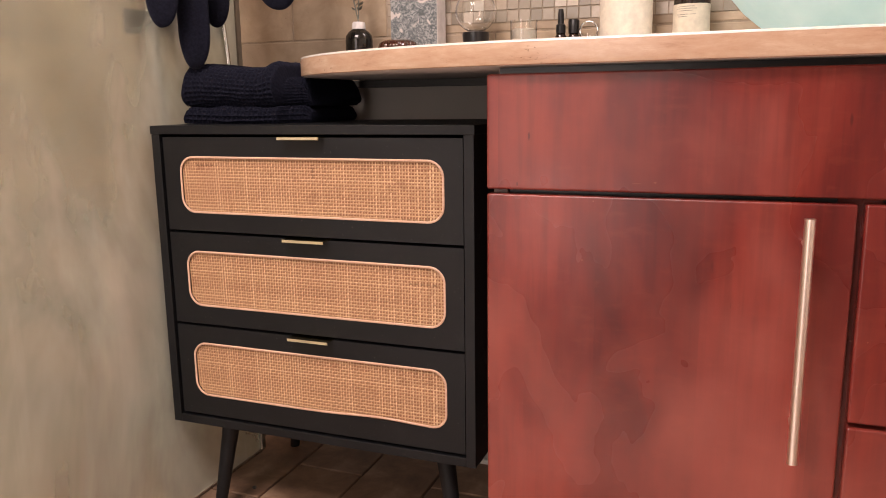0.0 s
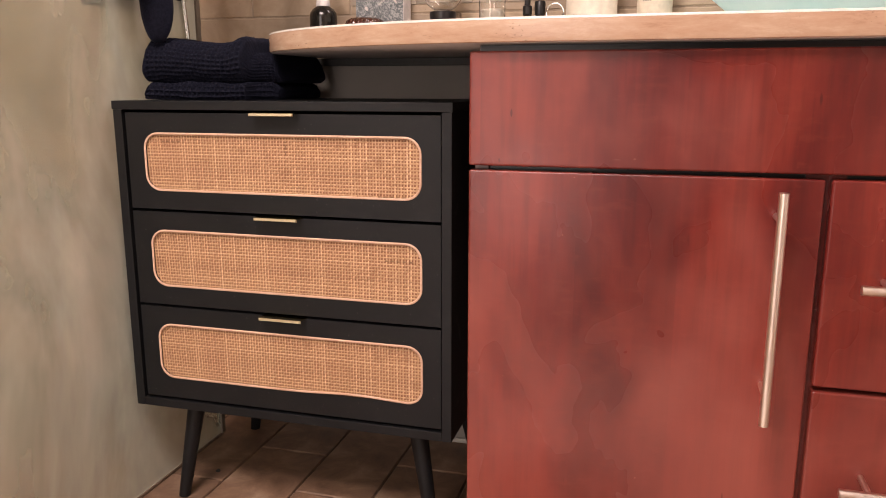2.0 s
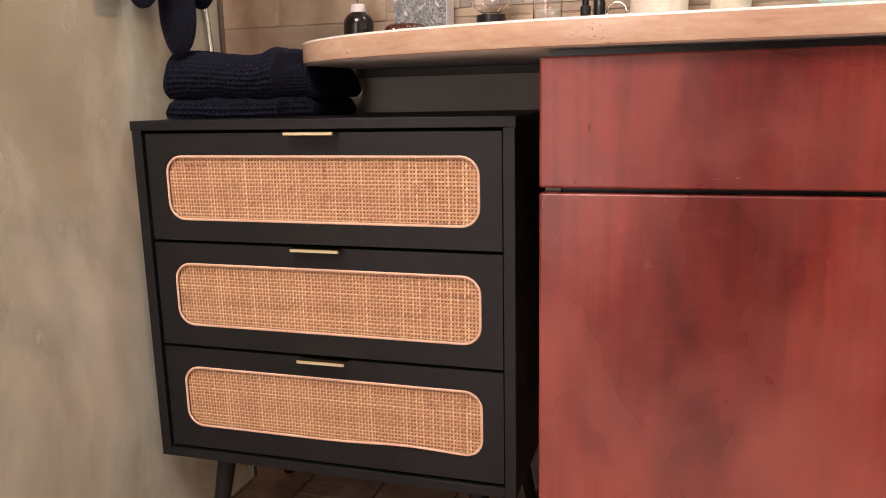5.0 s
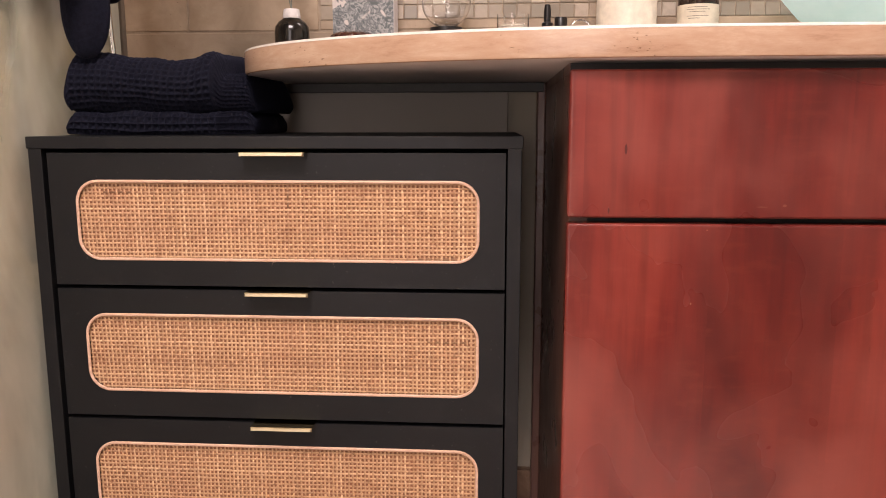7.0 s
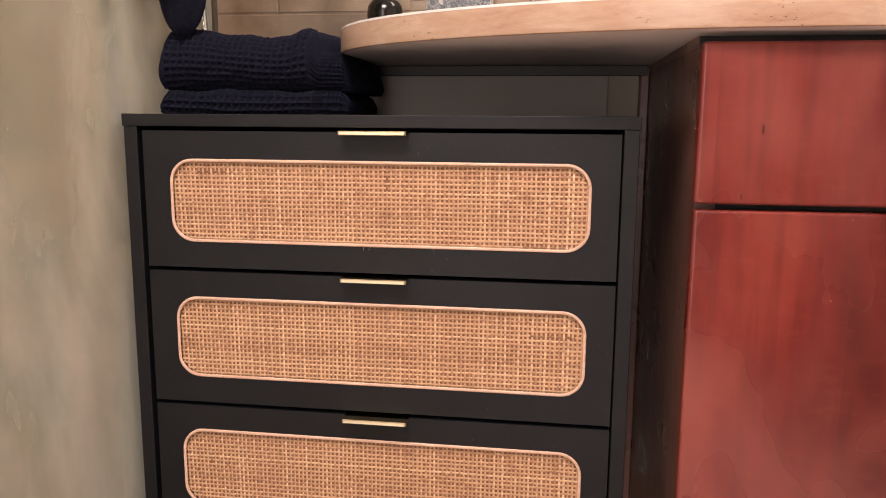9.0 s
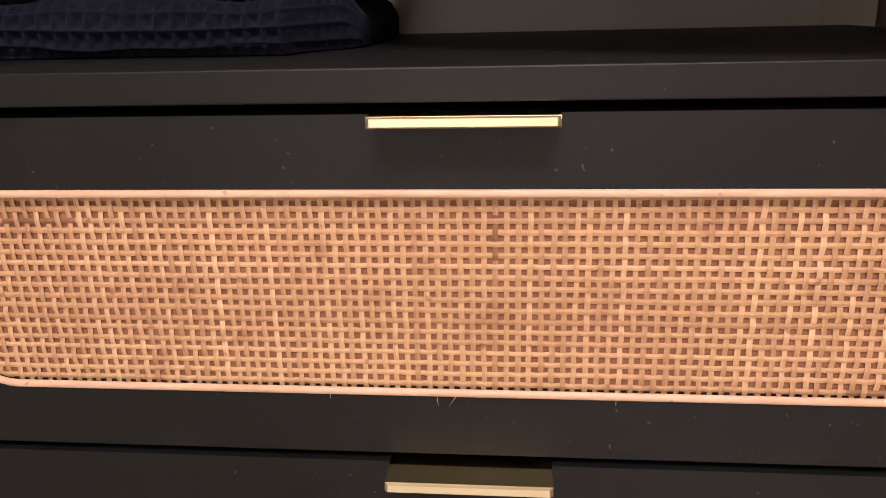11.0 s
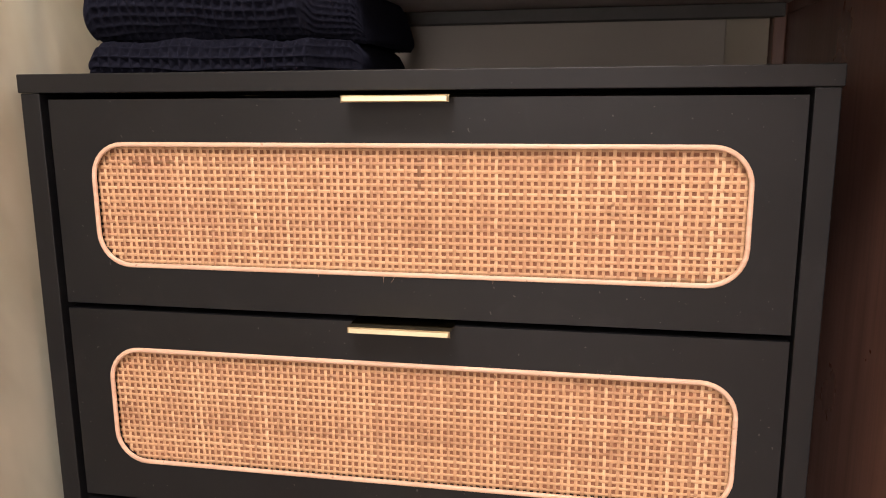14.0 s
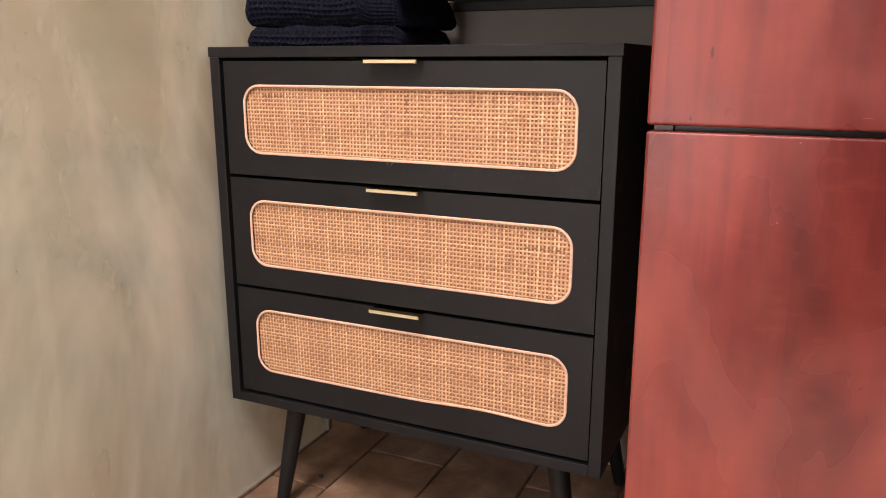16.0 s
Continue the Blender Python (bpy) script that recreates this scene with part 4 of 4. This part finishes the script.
def labelled_jar():
    c = (0.875, 0.353, ZC)
    j = thing("pump_bottle", c, "dark amber bottle with a cream paper label", "bottle")
    part("flask", turned([(0.029, 0.0003), (0.0305, 0.003), (0.0305, 0.105), (0.024, 0.118), (0.012, 0.124), (0.012, 0.135)], c, 48), DARK_AMBER, j, smooth=True)
    label = part("label", turned([(0.0308, 0.010), (0.0308, 0.080)], c, 48, False), LABEL, j, "cream paper label with small print", True)
    for z, a0, a1 in ((0.075, 228, 282), (0.0715, 225, 290), (0.068, 231, 276), (0.062, 226, 286), (0.0585, 230, 262)):
        bm = bmesh.new()
        n = 10
        row = []
        for i in range(n + 1):
            a = radians(a0 + (a1 - a0) * i / n)
            row.append([bm.verts.new((c[0] + 0.0311 * math.cos(a), c[1] + 0.0311 * math.sin(a), c[2] + z + h)) for h in (0, 0.0007)])
        for a, b in zip(row, row[1:]):
            bm.faces.new((a[0], b[0], b[1], a[1]))
        part("print_line", bm, INK, label)
    part("pump", turned([(0.013, 0.1352), (0.013, 0.150), (0.005, 0.151), (0.005, 0.175), (0.010, 0.176), (0.010, 0.182)], c, 28), BLACK_PLASTIC, j, "black pump", True)
    return j


def vessel_sink():
    c = (1.110, 0.150, ZC)
    outer = [(0.085, 0.0004), (0.098, 0.004), (0.122, 0.018), (0.150, 0.042), (0.175, 0.072), (0.193, 0.105), (0.203, 0.140)]
    inner = [(r - 0.011, z + 0.004) for r, z in outer[::-1]]
    inner[-1] = (0.060, 0.014)
    bm = turned(outer + inner, c, 72, True)
    return tagged(link_mesh("vessel_sink", bm, AQUA, smooth=True), "round frosted aqua glass vessel sink", "sink")


reed_bottle()
ribbed_dish()
print_box()
globe()
candle_glass()
dropper(0.645, 0.361, True)
dropper(0.667, 0.372, False)
glass_ring()
pillar()
labelled_jar()
vessel_sink()


# ---- lamps that light the room ----
def lamp_body(name, lo, hi, label):
    lamp = thing(name, ((lo[0] + hi[0]) / 2, (lo[1] + hi[1]) / 2, lo[2]), label, "lamp")
    part("housing", box((lo[0], lo[1], lo[2] + 0.012), hi, 0.004), CHROME, lamp)
    part("diffuser", box((lo[0] + 0.01, lo[1] + 0.01, lo[2]), (hi[0] - 0.01, hi[1] - 0.01, lo[2] + 0.0118), 0.002), GLOW, lamp, "glowing white diffuser")
    return lamp


lamp_body("ceiling_lamp", (-0.02, -1.92, 2.34), (0.82, -1.08, 2.40), "square ceiling lamp with a glowing diffuser")
lamp_body("vanity_lamp", (0.78, 0.32, 1.88), (1.42, 0.408, 1.95), "long wall lamp above the washstand")


# ---- pieces of the floor and the walls ----
def tile_mesh(name, w, d, t, material, chip=0.002):
    """One tile lying in x and y, its top at z = 0, with softened edges."""
    bm = box((-w / 2, -d / 2, -t), (w / 2, d / 2, 0))
    edges = [e for e in bm.edges if all(v.co.z > -t / 2 for v in e.verts)]
    bmesh.ops.bevel(bm, geom=edges, offset=chip, segments=1, affect="EDGES")
    bmesh.ops.recalc_face_normals(bm, faces=bm.faces)
    me = bpy.data.meshes.new(name)
    bm.to_mesh(me)
    bm.free()
    me.materials.append(material)
    return me


def piece(name, me, parent, m):
    ob = new(name, me)
    ob.parent = parent
    ob.matrix_basis = m
    return ob


rng = random.Random(21)
FW, FL, GAP = 0.155, 0.305, 0.0036
floor_tile = tile_mesh("tile", FW - GAP, FL - GAP, 0.012, FLOOR_TILE)
x, col = 0.10 - 3 * FW, -3
while x < RIGHT:
    y = 0.257 - 10 * FL - (0 if col % 2 == 0 else FL / 2)
    while y < BACK:
        ya, yb, xa, xb = max(y, FRONT), min(y + FL, BACK), max(x, LEFT), min(x + FW, RIGHT)
        if yb - ya > 0.02 and xb - xa > 0.02:
            full = yb - ya > FL - 0.001 and xb - xa > FW - 0.001
            me = floor_tile if full else tile_mesh("tile", xb - xa - GAP, yb - ya - GAP, 0.012, FLOOR_TILE)
            piece("tile", me, floor, pose((xa + xb) / 2, (ya + yb) / 2, rng.uniform(-0.0012, 0.0), rng.uniform(-0.15, 0.15), rng.uniform(-0.15, 0.15), rng.uniform(-0.3, 0.3)))
        y += FL
    x, col = x + FW, col + 1


def clad(parent, along, lo, hi, rows, zs, turn, place, near, hole=None):
    """Stone tiles in staggered rows on a wall; those outside the near stretch are joined into one part."""
    w, g = 0.305, 0.003
    rest = bmesh.new()
    shared = {}
    for row in rows:
        z0, z1 = max(zs + row * 0.1525, 0.0), min(zs + (row + 1) * 0.1525, TOP)
        if z1 - z0 < 0.02:
            continue
        s = along + (0 if row % 2 == 0 else w / 2) - 12 * w
        while s < hi:
            a, b = max(s, lo), min(s + w, hi)
            s += w
            if hole and row == hole[0]:
                if a >= hole[1]:
                    continue
                b = min(b, hole[1])
            if b - a < 0.02:
                continue
            key = (round(b - a, 4), round(z1 - z0, 4))
            m = place((a + b) / 2, (z0 + z1) / 2) @ turn
            if near(a, b, z0, z1):
                if key not in shared:
                    shared[key] = tile_mesh("tile", key[0] - g, key[1] - g, 0.008, WALL_TILE, 0.0012)
                piece("tile", shared[key], parent, m)
            else:
                t = box((-(key[0] - g) / 2, -(key[1] - g) / 2, -0.008), ((key[0] - g) / 2, (key[1] - g) / 2, 0))
                t.transform(m)
                me = bpy.data.meshes.new("far")
                t.to_mesh(me)
                t.free()
                rest.from_mesh(me)
                bpy.data.meshes.remove(me)
    return tagged(link_mesh("tile_field", rest, WALL_TILE, parent), "beige stone tiles", kind="stuff")


clad(wall_back, 0.046, LEFT, RIGHT, range(-6, 10), 0.907, pose(0, 0, 0, 90), lambda s, z: pose(s, BACK, z), lambda a, b, z0, z1: z1 > 0.25 and z0 < 1.3 and a < 1.0, (0, 0.270))
clad(wall_shower, 0.10, FRONT, BACK, range(-6, 10), 0.907, pose(0, 0, 0, 90, 0, 90), lambda s, z: pose(LEFT, s, z), lambda a, b, z0, z1: z0 < 1.3 and b > -0.6)

# the mosaic band
MP, MZ = 0.0233, 0.9245
x = 0.270
while x < RIGHT:
    w = min(0.305, RIGHT - x)
    piece("tile", tile_mesh("tile", w - 0.003, MZ - 0.9085 - 0.001, 0.008, WALL_TILE, 0.0012), wall_back, pose(x + w / 2, BACK, (MZ + 0.9085) / 2, 90))
    x += w
mosaic_tile = tile_mesh("tile", MP - 0.0015, MP - 0.0015, 0.007, MOSAIC, 0.0008)
rest = bmesh.new()
for r in range(6):
    zc = MZ + MP * (r + 0.5)
    k = 0
    while 0.272 + MP * (k + 1) < RIGHT:
        xc = 0.272 + MP * (k + 0.5)
        k += 1
        m = pose(xc, BACK - rng.uniform(0, 0.0006), zc, 90 + rng.uniform(-0.8, 0.8), 0, rng.uniform(-0.8, 0.8))
        if r < 4 and xc < 1.30:
            piece("mosaic_tile", mosaic_tile, wall_back, m)
        else:
            t = box((-MP / 2 + 0.00075, -MP / 2 + 0.00075, -0.007), (MP / 2 - 0.00075, MP / 2 - 0.00075, 0))
            t.transform(m)
            me = bpy.data.meshes.new("far")
            t.to_mesh(me)
            t.free()
            rest.from_mesh(me)
            bpy.data.meshes.remove(me)
tagged(link_mesh("mosaic_field", rest, MOSAIC_REST, wall_back), "small mixed stone mosaic", kind="stuff")
